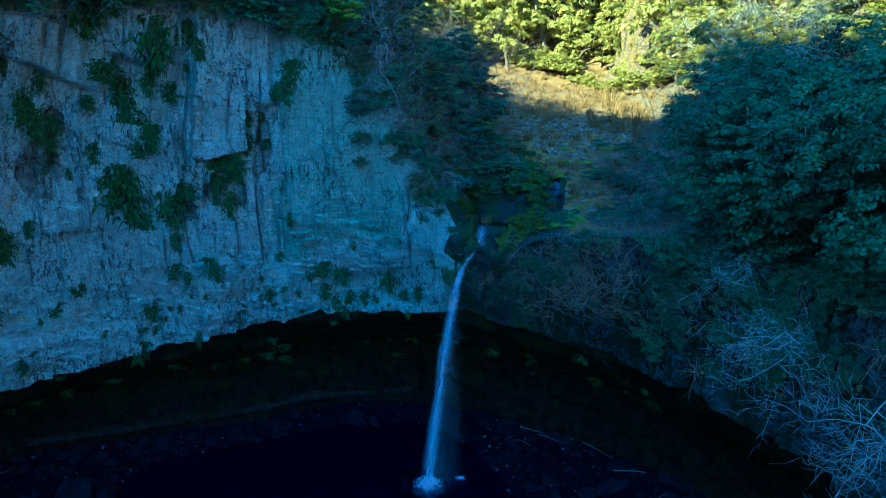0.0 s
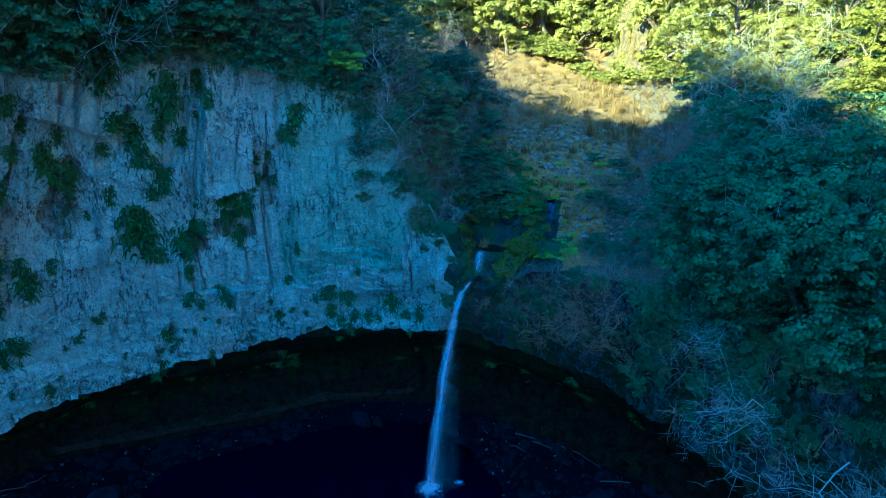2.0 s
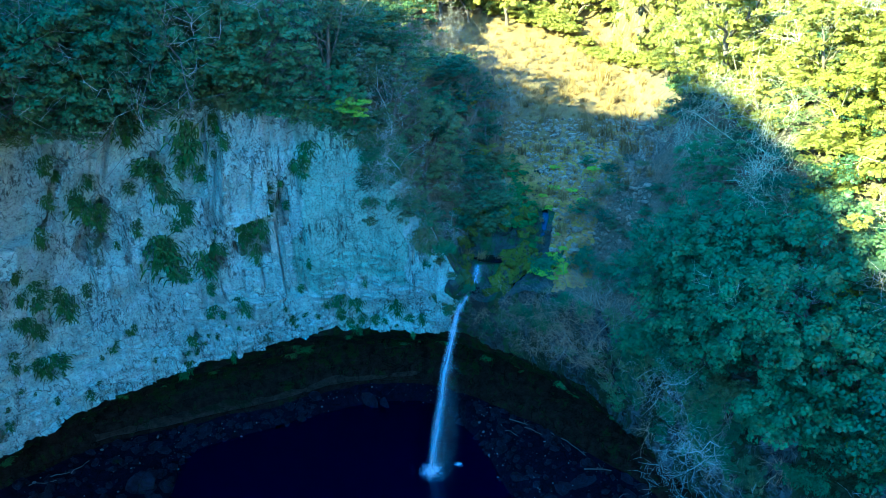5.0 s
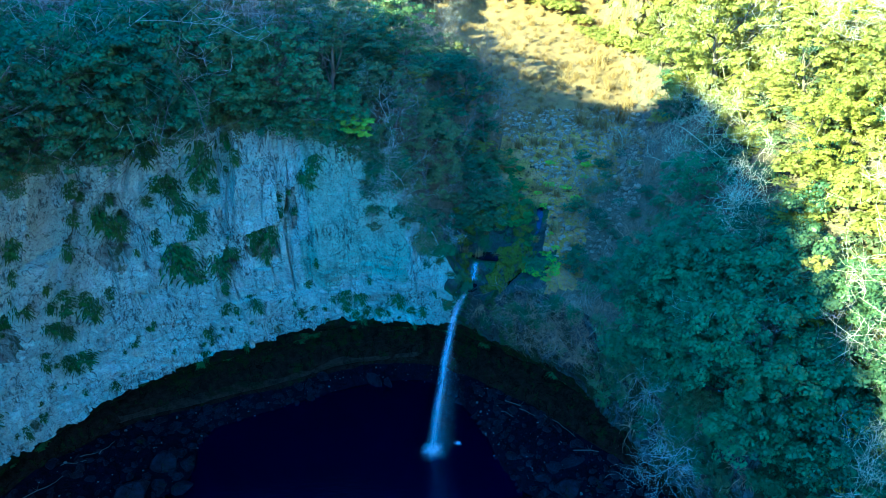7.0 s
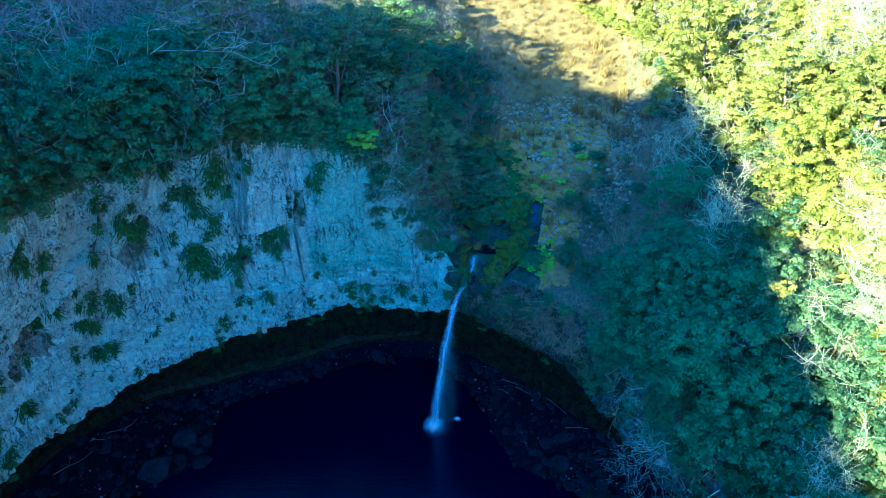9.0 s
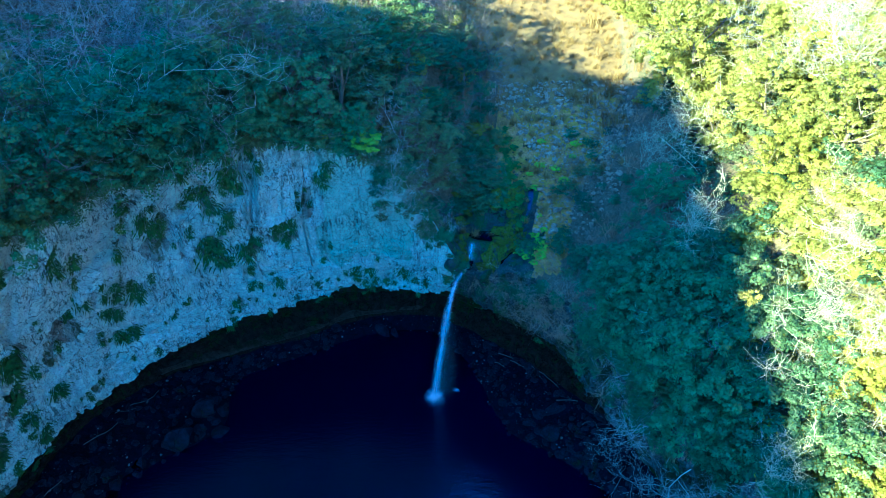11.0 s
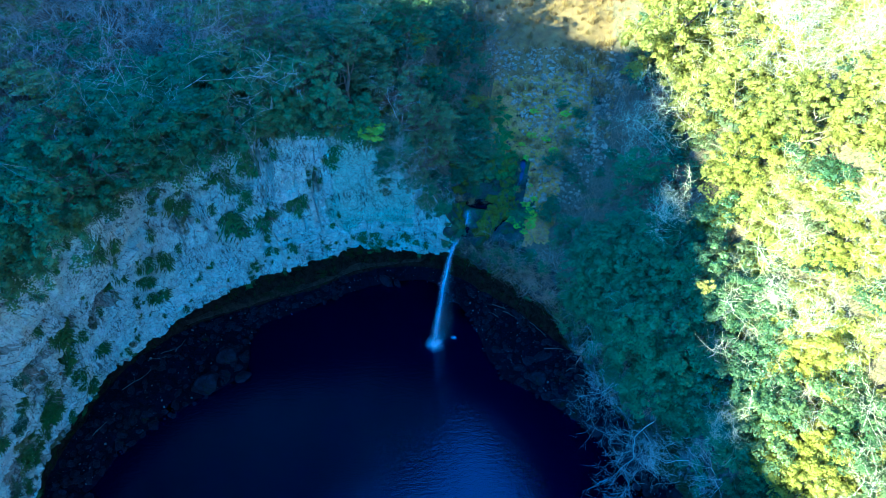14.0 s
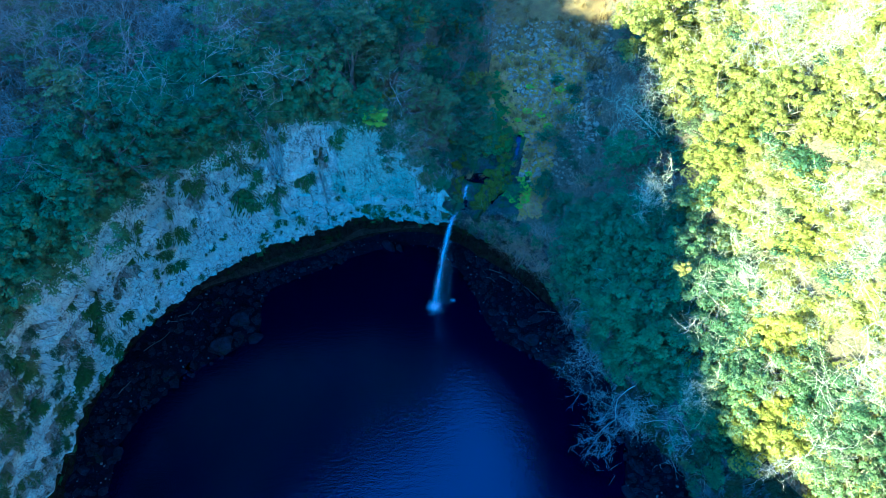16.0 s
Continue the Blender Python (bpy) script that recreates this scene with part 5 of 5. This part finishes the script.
for _ in range(48):
    u, z = rng.uniform(2, 21), rng.uniform(6.5, 22)
    for _ in range(rng.choice((1, 2, 3))):
        hang(u + rng.gauss(0, 0.5), z + rng.gauss(0, 0.6), rng.uniform(0.6, 1.2), TUFTS + MOSSES[:1])
# moss and small ferns along the underside of the overhang
for _ in range(220):
    j, i = jr(rng.uniform(6, 70)), int(rng.triangular(13, 42, 22))
    a = math.atan2(-away[j, 1], -away[j, 0])
    rng.choice(TUFTS[:2] + MOSSES).put(Matrix.Translation(hollow[i, j]) @ Matrix.Rotation(a + rng.uniform(-0.4, 0.4), 4, "Z") @ Matrix.Diagonal((0.4, rng.uniform(0.3, 0.9), rng.uniform(0.2, 0.5), 1)))

# grass tussocks on the stream's bed and the meadow


def tussock(seed, blades=70):
    r = np.random.RandomState(seed)
    v, f = [], []
    for k in range(blades):
        a, lean_, h = r.uniform(0, 6.28), r.uniform(0.1, 0.9), r.uniform(0.4, 1.0)
        b0, c, s = len(v), math.cos(a), math.sin(a)
        x0, y0 = r.normal(0, 0.18), r.normal(0, 0.18)
        w = r.uniform(0.012, 0.03)
        for t in (0, 0.55, 1.0):
            ww = w * (1 - 0.85 * t)
            px, py, pz = x0 + c * lean_ * t ** 1.6, y0 + s * lean_ * t ** 1.6, h * t * (1 - 0.25 * lean_ * t)
            v += [(px - s * ww, py + c * ww, pz), (px + s * ww, py - c * ww, pz)]
        f += [(b0, b0 + 1, b0 + 3, b0 + 2), (b0 + 2, b0 + 3, b0 + 5, b0 + 4)]
    return mesh_from("grass_tussock", v, f, STRAW, False)


TUSSOCKS = [Kind("grass_tussock", "dry straw-coloured grass tussock on the stream bed", "grass", "grass tussocks", [tussock(501 + i)]) for i in range(4)]
taken, far_grass = [], []
for _ in range(3600):
    x, y = rng.uniform(-4, 21), rng.uniform(44, 96)
    if not in_bed(x, y) or fbm(np.array(x / 5), np.array(y / 5), 88, 2) < (-0.25 if y < 56 else -0.3 if y < 62 else -0.4):
        continue
    z, d = land_z(x, y)
    if d > 1.0 or not free(x, y, 0.95 if y < 60 else 0.9 if y < 80 else 1.3):
        continue
    k, m = rng.choice(TUSSOCKS), stand(x, y, z - 0.05, rng.uniform(0.5, 1.15), rng.random() * 6.28)
    if y > 66:
        far_grass.append((k, m))
    else:
        k.put(m)
for _ in range(170):
    x, y = rng.choice(((rng.gauss(8.0, 2.2), rng.gauss(62, 5)), (rng.gauss(12.0, 3.0), rng.gauss(59, 3)), (rng.gauss(16.5, 1.2), rng.gauss(55, 2.5)), (rng.gauss(13.5, 2.5), rng.gauss(69, 3))))
    z, d = land_z(x, y)
    if d < 1.0 and free(x, y, 0.8):
        rng.choice(TUSSOCKS).put(stand(x, y, z - 0.05, rng.uniform(1.2, 2.0), rng.random() * 6.28))
gathered("meadow_grass", "dry straw-coloured grass on the far meadow", "grass", far_grass, (("blades", STRAW),))
# dry grass that fringes the rim of the cliff
for _ in range(10):
    j = jr(rng.uniform(26, 50))
    p = land[rng.choice((0, 0, 1)), j // 2]
    ang = math.degrees(math.atan2(-away[j, 1], -away[j, 0]))
    rng.choice(TUSSOCKS).put(stand(*p, rng.uniform(0.5, 0.8), rng.random() * 6.28, rng.uniform(60, 130), ang))

# ---- water that runs and falls ----
fall = tagged(new("waterfall"), "narrow white waterfall arcing from the lip into the pool", "waterfall")
fall.location = (-0.9, 40.7, 0)


def fall_at(f):
    """The jet's middle at f of its flight."""
    return np.array([1.9 - 2.75 * f, 41.05 - 0.35 * f, 14.75 - 14.75 * f * f])


def with_uv(me, rows, cols):
    """Lay u across and v along a grid mesh."""
    uv = me.uv_layers.new(name="UVMap")
    vid = np.zeros(len(me.loops), np.int32)
    me.loops.foreach_get("vertex_index", vid)
    uv.data.foreach_set("uv", np.c_[(vid % cols) / (cols - 1), (vid // cols) / (rows - 1)].reshape(-1).astype(np.float32))
    return me


def strand(seed, w0, w1, depth, f0=0.0):
    """A torn, bulging sheet of water along the jet's flight."""
    n, cols = 110, 13
    grid = np.zeros((n, cols, 3))
    for i in range(n):
        f = f0 + (1 - f0) * i / (n - 1)
        c = fall_at(f) - np.array((-0.9, 40.7, 0))
        w = (w0 + (w1 - w0) * f) * (1 + 0.35 * float(fbm(np.array(f * 9.0), np.array(seed * 3.1), seed, 3)))
        c[0] += 0.12 * float(fbm(np.array(f * 6.0), np.array(seed * 5.7), seed + 2, 3))
        for k in range(cols):
            x = 2 * k / (cols - 1) - 1
            grid[i, k] = c + (w * x, depth - 0.35 * w * math.cos(1.4 * x) + 0.06 * float(vnoise(np.array(x * 3 + seed), np.array(f * 20), seed)), 0)
    return with_uv(grid_mesh("jet", grid, FALLING), n, cols)


part("jet", strand(1, 0.22, 0.38, 0.0), fall, "dense white jet of water")
part("jet", strand(2, 0.16, 0.26, 0.18), fall, "inner sheet of falling water")
part("jet", strand(5, 0.14, 0.62, 0.34, 0.04), fall, "thin outer sheet of falling water")
n = 60
veil = np.zeros((n, 14, 3))
for i in range(n):
    f = 0.12 + 0.88 * i / (n - 1)
    c = fall_at(f)
    for s in range(14):
        t = s / 13
        veil[i, s] = (c[0] * (1 - t) + 1.95 * t + 0.9, 0.55 + 0.25 * math.sin(s * 1.7 + f * 5) - 0.3 * (1 - t), c[2])
part("veil", grid_mesh("veil", veil, MIST), fall, "thin veil of falling drops")

def splash(seed, radius, drops, height):
    """Foam thrown up where water lands: many small drops and a torn ring."""
    r = np.random.RandomState(seed)
    v, f = [], []
    octa = np.array([(1, 0, 0), (-1, 0, 0), (0, 1, 0), (0, -1, 0), (0, 0, 1), (0, 0, -1)], float)
    tri = [(0, 2, 4), (2, 1, 4), (1, 3, 4), (3, 0, 4), (2, 0, 5), (1, 2, 5), (3, 1, 5), (0, 3, 5)]
    for k in range(drops):
        a, q = r.uniform(0, 6.283), abs(r.normal(0, 0.5)) * radius
        s = r.uniform(0.02, 0.075) * (1.3 - min(q / radius, 1))
        p = np.array([q * math.cos(a), q * math.sin(a), abs(r.normal(0, 0.4)) * height * max(0.05, 1 - q / radius)])
        b0 = len(v)
        v += list(octa * s * r.uniform(0.6, 1.4, 3) + p)
        f += [tuple(b0 + i for i in t) for t in tri]
    return mesh_from("splash", v, f, FOAM)


FOAM, nt, b = material("white_foam", 0.5)
b.inputs["Base Color"].default_value = (0.72, 0.66, 0.74, 1)
tagged(part("splash", splash(3, 1.25, 900, 0.9), fall, "white splash at the foot of the jet"), kind="stuff")
small = tagged(part("splash", splash(4, 0.45, 45, 0.12), fall, "small splash where the veil lands"), kind="stuff")
small.location = (2.0, 0.9, 0.02)

# the stream above the lip


def ribbon(name, pts, width, lift, mat, seed):
    t = np.linspace(0, len(pts) - 1, 60)
    c = spline([(x, y, land_z(x, y)[0] + lift) for x, y in pts], t)
    d = np.gradient(c[:, :2], axis=0)
    d /= np.linalg.norm(d, axis=1)[:, None]
    g = np.zeros((60, 7, 3))
    for s in range(7):
        w = (s / 6 - 0.5) * width * (1 + 0.8 * vnoise(t * 3, t * 0, seed))
        g[:, s, 0], g[:, s, 1], g[:, s, 2] = c[:, 0] - d[:, 1] * w, c[:, 1] + d[:, 0] * w, c[:, 2] + 0.03 * vnoise(t * 6, np.full(60, s * 1.0), seed)
    return grid_mesh(name, g, mat)


tagged(new("stream", ribbon("stream", CHANNEL[3:] + [(5.4, 41.9), (4.7, 41.5)], 0.4, 0.03, WATER, 4)), "narrow dark stream along the edge of the stones", "stream", kind="structure")
ring = [(3.7 + 1.65 * math.cos(a) * (1 + 0.35 * float(vnoise(np.array(a * 2), np.array(0.0), 8))), 44.0 + 0.75 * math.sin(a) * (1 + 0.3 * float(vnoise(np.array(a * 2), np.array(3.0), 8))), 16.06) for a in np.linspace(0, 6.283, 40)[:-1]]
tagged(new("stream_pool", mesh_from("stream_pool", ring + [(3.7, 44.0, 16.06)], [(i, (i + 1) % 39, 39) for i in range(39)], WATER)), "small dark pool above the short cascade", "stream", kind="structure")
tagged(new("stream_basin", ribbon("stream_basin", [(2.25, 42.6), (2.15, 42.1), (2.0, 41.6), (1.9, 41.1)], 0.8, 0.10, WATER, 6)), "dark basin just above the lip", "stream", kind="structure")
g = np.zeros((24, 9, 3))
for i in range(24):
    f = i / 23
    for s in range(9):
        g[i, s] = (2.45 - 0.2 * f + (s / 8 - 0.5) * (0.55 + 0.3 * f) + 0.05 * float(vnoise(np.array(f * 5), np.array(s * 0.8), 3)), 43.15 - 0.75 * math.sqrt(f) - 0.08 * math.sin(math.pi * s / 8), 16.07 - 1.15 * f ** 1.4)
tagged(new("upper_cascade", with_uv(grid_mesh("upper_cascade", g, FALLING), 24, 9)), "short white cascade above the main fall", "waterfall")

# ---- stones ----
ICO = bmesh.new()
bmesh.ops.create_icosphere(ICO, subdivisions=2, radius=1)
ICO_V = np.array([v.co for v in ICO.verts])
ICO_F = [tuple(v.index for v in f.verts) for f in ICO.faces]
ICO1 = bmesh.new()
bmesh.ops.create_icosphere(ICO1, subdivisions=1, radius=1)
ICO1_V = np.array([v.co for v in ICO1.verts])
ICO1_F = [tuple(v.index for v in f.verts) for f in ICO1.faces]


ICO3 = bmesh.new()
bmesh.ops.create_icosphere(ICO3, subdivisions=4, radius=1)
ICO3_V = np.array([v.co for v in ICO3.verts])
ICO3_F = [tuple(v.index for v in f.verts) for f in ICO3.faces]


def moss_mound(seed):
    """A boulder under a thick lumpy coat of moss."""
    r = np.random.RandomState(seed)
    v = ICO3_V.copy()
    for _ in range(9):
        d = r.normal(size=3)
        d /= np.linalg.norm(d)
        v -= np.maximum(0, v @ d - r.uniform(0.4, 0.7))[:, None] * d[None]
    v *= 1 + 0.5 * fbm(v[:, 0] * 3 + seed, v[:, 1] * 3 + v[:, 2] * 2, seed, 5)[:, None]
    return mesh_from("mossy_boulder", v * np.array((1.25, 0.95, 0.7)), ICO3_F, MOSSY, False)


def boulder(name, seed, mat, stretch=(1.2, 0.9, 0.7)):
    """A worn block: a ball cut by random planes."""
    r = np.random.RandomState(seed)
    v = ICO_V.copy()
    for _ in range(10):
        d = r.normal(size=3)
        d /= np.linalg.norm(d)
        over = np.maximum(0, v @ d - r.uniform(0.36, 0.58))
        v -= over[:, None] * d[None]
    v *= 1 + 0.05 * fbm(v[:, 0] * 2 + seed, v[:, 1] * 2 + v[:, 2], seed, 3)[:, None]
    return mesh_from(name, v * np.array(stretch), ICO_F, mat, False)


def stones(name, seed, places, mat):
    """Loose stones too many to count, as one sheet of small blocks."""
    r = np.random.RandomState(seed)
    v, f = [], []
    for x, y, z, s in places:
        q = ICO1_V * (1 + 0.35 * r.uniform(-1, 1, len(ICO1_V)))[:, None] * r.uniform(0.6, 1.3, 3) * s
        a = r.uniform(0, 6.28)
        q = q @ np.array([[math.cos(a), -math.sin(a), 0], [math.sin(a), math.cos(a), 0], [0, 0, 0.75]])
        b0 = len(v)
        v += list(q + (x, y, z + 0.1 * s))
        f += [tuple(b0 + i for i in t) for t in ICO1_F]
    return mesh_from(name, v, f, mat, False)


r = np.random.RandomState(12)


def on_bank(u_lo, u_hi, n, lo, hi, row_lo=5, row_hi=34):
    out = []
    for _ in range(n):
        p = bank[r.randint(row_lo, row_hi), jr(r.uniform(u_lo, u_hi))]
        out.append((*(p + r.normal(0, 0.15, 3) * (1, 1, 0)), lo + (hi - lo) * r.uniform() ** 3))
    return out


# loose stones and boulders carry the shade's blue tint in their colour too
tagged(new("loose_stones", stones("loose_stones", 1, on_bank(4, 46, 900, 0.08, 0.5), STONE_WET_TINTED := rock_material("wet_grey_stone", (0.028, 0.026, 0.046), (0.008, 0.008, 0.014), (0.020, 0.018, 0.020), (0.017, 0.022, 0.006), 0.42, shine=0.08, rough=0.8))), "loose stones heaped on the bank, coloured blue-dark for shade", "stones", kind="stuff")
tagged(new("loose_stones", stones("loose_stones", 2, on_bank(57, 98, 1100, 0.08, 0.5), STONE_WET_TINTED)), "loose stones heaped on the bank, coloured blue-dark for shade", "stones", kind="stuff")
tagged(new("pale_pebbles", stones("pale_pebbles", 3, on_bank(6, 42, 260, 0.03, 0.13) + on_bank(44, 56, 90, 0.03, 0.09) + on_bank(59, 96, 420, 0.03, 0.13), STONE)), "pale pebbles scattered along the water's edge", "stones", kind="stuff")
bed = []
while len(bed) < 2200:
    x, y = r.uniform(2, 18), r.uniform(42, 62)
    if in_bed(x, y) and x > curve(y, [42, 46, 48, 54, 62], [7.3, 7.9, 8.1, 7.2, 3]):
        bed.append((x, y, land_z(x, y)[0], 0.06 + 0.24 * r.uniform() ** 3))
BEDSTONE = rock_material("grey_bed_stone", (0.50, 0.41, 0.30), (0.24, 0.19, 0.14), (0.22, 0.16, 0.09), (0.10, 0.11, 0.03), 0.40)
tagged(new("bed_stones", stones("bed_stones", 4, bed, BEDSTONE)), "flat grey stones strewn over the stream bed", "stones", kind="stuff")

BIG = [Kind("boulder", "wet boulder at the pool's edge, coloured blue-dark for shade", "boulder", "boulders by the pool", [boulder("boulder", 601 + i, STONE_WET_TINTED)]) for i in range(3)]
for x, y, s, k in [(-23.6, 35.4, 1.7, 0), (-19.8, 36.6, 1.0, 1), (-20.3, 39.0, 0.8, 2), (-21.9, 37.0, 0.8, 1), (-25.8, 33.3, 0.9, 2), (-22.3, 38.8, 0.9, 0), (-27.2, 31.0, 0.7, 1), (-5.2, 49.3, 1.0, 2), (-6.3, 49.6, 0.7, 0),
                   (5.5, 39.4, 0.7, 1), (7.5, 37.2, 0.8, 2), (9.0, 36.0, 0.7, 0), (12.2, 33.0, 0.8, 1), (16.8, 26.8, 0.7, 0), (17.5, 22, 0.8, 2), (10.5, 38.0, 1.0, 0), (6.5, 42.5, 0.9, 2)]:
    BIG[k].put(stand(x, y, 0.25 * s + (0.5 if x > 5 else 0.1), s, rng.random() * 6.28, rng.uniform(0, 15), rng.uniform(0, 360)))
GREENSTONE = [Kind("mossy_boulder", "boulder covered in yellow-green moss beside the stream", "boulder", "mossy boulders", [moss_mound(621 + i)]) for i in range(3)]
for x, y, s, k in [(3.3, 42.4, 0.9, 0), (4.4, 42.3, 1.1, 2), (5.3, 43.0, 1.4, 1), (6.1, 43.1, 1.1, 0), (4.2, 41.7, 0.9, 1), (5.6, 44.0, 1.2, 1), (3.6, 42.0, 0.9, 2), (5.2, 42.2, 1.0, 0), (6.3, 43.6, 0.9, 2), (3.6, 46.8, 0.9, 1), (1.3, 43.6, 1.1, 2), (1.5, 45.0, 1.2, 0), (4.6, 42.6, 1.1, 1), (5.6, 43.6, 1.2, 0), (6.4, 42.6, 0.7, 2), (6.2, 44.4, 0.9, 1), (1.6, 42.6, 0.8, 1), (4.3, 41.3, 0.8, 2), (5.6, 47.6, 0.7, 2), (6.3, 45.4, 0.9, 0), (5.0, 46.6, 0.9, 1), (4.8, 43.5, 1.0, 2), (6.0, 46.6, 0.8, 1), (5.7, 42.9, 0.8, 1), (2.3, 46.6, 0.8, 2), (5.3, 48.8, 0.6, 0), (2.1, 45.7, 0.7, 1), (5.6, 45.3, 0.7, 2), (3.2, 46.0, 0.6, 0), (4.6, 46.0, 0.7, 1), (2.6, 46.6, 1.0, 2), (3.9, 46.7, 1.1, 0), (5.4, 46.4, 1.0, 1), (6.5, 46.9, 0.8, 2), (1.2, 46.2, 1.0, 0)]:
    GREENSTONE[k].put(stand(x, y, land_z(x, y)[0] - 0.05 * s, s * 0.9, rng.random() * 6.28, rng.uniform(0, 15), rng.uniform(0, 360)))
LIPROCK = [Kind("boulder", "wet grey rock beside the lip of the fall", "boulder", "", [boulder("boulder", 631 + i, WETROCK, (1.1, 1.0, 1.2))]) for i in range(2)]
ROCKS = [Kind("boulder", "wet dark rock in the stream above the fall", "boulder", "rocks in the stream", [boulder("boulder", 641 + i, WETROCK, (1.2, 0.9, 0.75))]) for i in range(3)]
for _ in range(70):
    f = rng.random()
    x, y = spline(CHANNEL, np.array([1 + 6 * f]))[0] + np.array((rng.gauss(0, 0.55), rng.gauss(0, 0.4)))
    if rng.random() < 0.45:
        x, y = rng.uniform(0.9, 6.2), rng.uniform(41.6, 46.6)
    rng.choice(ROCKS).put(stand(x, y, land_z(x, y)[0] + 0.1, rng.uniform(0.22, 0.55), rng.random() * 6.28, rng.uniform(0, 25), rng.uniform(0, 360)))
LIPROCK[0].put(stand(3.3, 40.7, 14.2, 1.2, 0.4))
LIPROCK[1].put(stand(0.6, 41.5, 14.9, 1.0, 1.4))


# ---- driftwood ----
DRIFT, nt, b = material("grey_driftwood", 0.9)
nt.links.new(ramp(nt, noise_at(nt, 4.0, (0.3, 1, 1), 8), [(0.3, (0.07, 0.065, 0.06)), (0.7, (0.17, 0.155, 0.14))]), b.inputs["Base Color"])


def log(seed, length, radius):
    rg = random.Random(seed)
    s = Shape()
    pts = [Vector((length * (k / 5 - 0.5), rg.gauss(0, 0.03) * length, rg.gauss(0, 0.015) * length)) for k in range(6)]
    s.tube(pts, [radius * (1 - 0.1 * k) for k in range(6)], 7)
    for end in (0, 5):
        s.f.append(tuple(end * 7 + i for i in (range(7) if end else reversed(range(7)))))
    for _ in range(2):
        q = pts[rg.randint(1, 4)]
        s.tube([q, q + Vector((rg.uniform(-0.1, 0.1), rg.choice((-1, 1)) * 0.12, 0.06)) * length], [radius * 0.5, radius * 0.12], 4)
    return s.mesh("log", DRIFT)


LOGS = [Kind("driftwood_log", "bleached driftwood pole lying on the stones", "log", "driftwood", [log(701 + i, l, rr)]) for i, (l, rr) in enumerate([(2.6, 0.035), (1.8, 0.03), (3.2, 0.04)])]


def lay(k, x, y, z, turn, pitch=0.0):
    LOGS[k].put(pose(x, y, z, 0, pitch, turn))


for k, x, y, turn, p in [(0, -27.4, 39.2, 25, 5), (1, -26.6, 39.6, 75, 8), (2, -29.8, 35.6, 50, 2), (1, -28.6, 38.1, 20, 3), (0, -31.3, 30.5, 60, 2), (2, 6.6, 43.6, -20, 6), (0, 7.3, 42.6, -35, 6), (1, 5.6, 43.2, -25, 8), (1, 8.5, 41.8, -60, 6),
                         (2, 11.5, 38.2, 5, 4), (0, 9.6, 40.6, -50, 6), (1, 12.6, 36.0, 30, 4)]:
    j = int(np.argmin(np.hypot(bank[..., 0] - x, bank[..., 1] - y)))
    lay(k, x, y, float(bank.reshape(-1, 3)[j, 2]) + 0.16, turn, p)
for k, x, y, turn in [(2, 15.2, 57.5, 20), (0, 16.2, 56.6, 35), (1, 14.6, 58.3, 5), (2, 17.0, 58.0, 50), (0, 13.6, 57.0, 75)]:
    lay(k, x, y, land_z(x, y)[0] + 0.15, turn, rng.uniform(-4, 4))

# a bare rock wall that stands out of the sunlit woods up the valley, hung with dry grass
WALLROCK = rock_material("sunlit_tan_rock", (0.20, 0.17, 0.125), (0.09, 0.07, 0.045), (0.20, 0.125, 0.04), (0.17, 0.14, 0.025), 0.52, 0.8, moss_scale=1.2)


def outcrop(seed, wide, deep, tall):
    """A jointed slab of rock: an upright block with stepped faces and a broken top."""
    n, m = 34, 40
    g = np.zeros((n, m, 3))
    for i in range(n):
        f = i / (n - 1)
        a = np.linspace(0, 2 * math.pi, m)
        step = 1 - 0.35 * f ** 2 + 0.22 * (hash01(np.floor(a * 2.2 + seed), np.floor(f * 5 + a * 0 + 0.3 * np.sin(a * 3)), seed) - 0.5) + 0.2 * fbm(np.cos(a) * 2 + seed, f * 6 + np.sin(a) * 2, seed + 1, 4)
        square = 1 / np.maximum(np.abs(np.cos(a)), np.abs(np.sin(a))) ** 0.7
        g[i] = np.c_[wide * step * square * np.cos(a), deep * step * square * np.sin(a), -1.5 + (tall + 1.5) * f + 0.5 * fbm(np.cos(a) * 3, np.sin(a) * 3 + f, seed + 2, 3) * f]
        g[i, -1] = g[i, 0]
    g = np.concatenate([g, np.broadcast_to(g[-1].mean(0) + np.array((0, 0, 0.3)), (1, m, 3))])
    return g


for seed, x, y, wide, deep, tall, turn in [(651, 20.6, 75.0, 1.5, 1.4, 5.5, 0.5), (652, 20.4, 78.0, 1.6, 1.7, 9.0, 0.3), (653, 21.4, 81.0, 1.9, 1.8, 11.0, 0.8), (654, 23.2, 84.0, 2.2, 1.8, 12.0, 0.4)]:
    g = outcrop(seed, wide, deep, tall)
    place = stand(x, y, land_z(x, y)[0], 1.0, turn, 7, 30)
    ob = new("rock_outcrop", grid_mesh("rock_outcrop", g, WALLROCK, False))
    ob.matrix_basis = place
    tagged(ob, "tall tan rock wall hung with dry grass", "rock", "rock outcrops")
    for _ in range(30):
        p = place @ Vector(g[rng.randint(5, 32), rng.randint(0, 39)])
        ang = math.degrees(math.atan2(p.y - y, p.x - x))
        rng.choice(TUSSOCKS + OLBUSH).put(stand(*p, rng.uniform(0.5, 1.0), rng.random() * 6.28, rng.uniform(70, 130), ang))
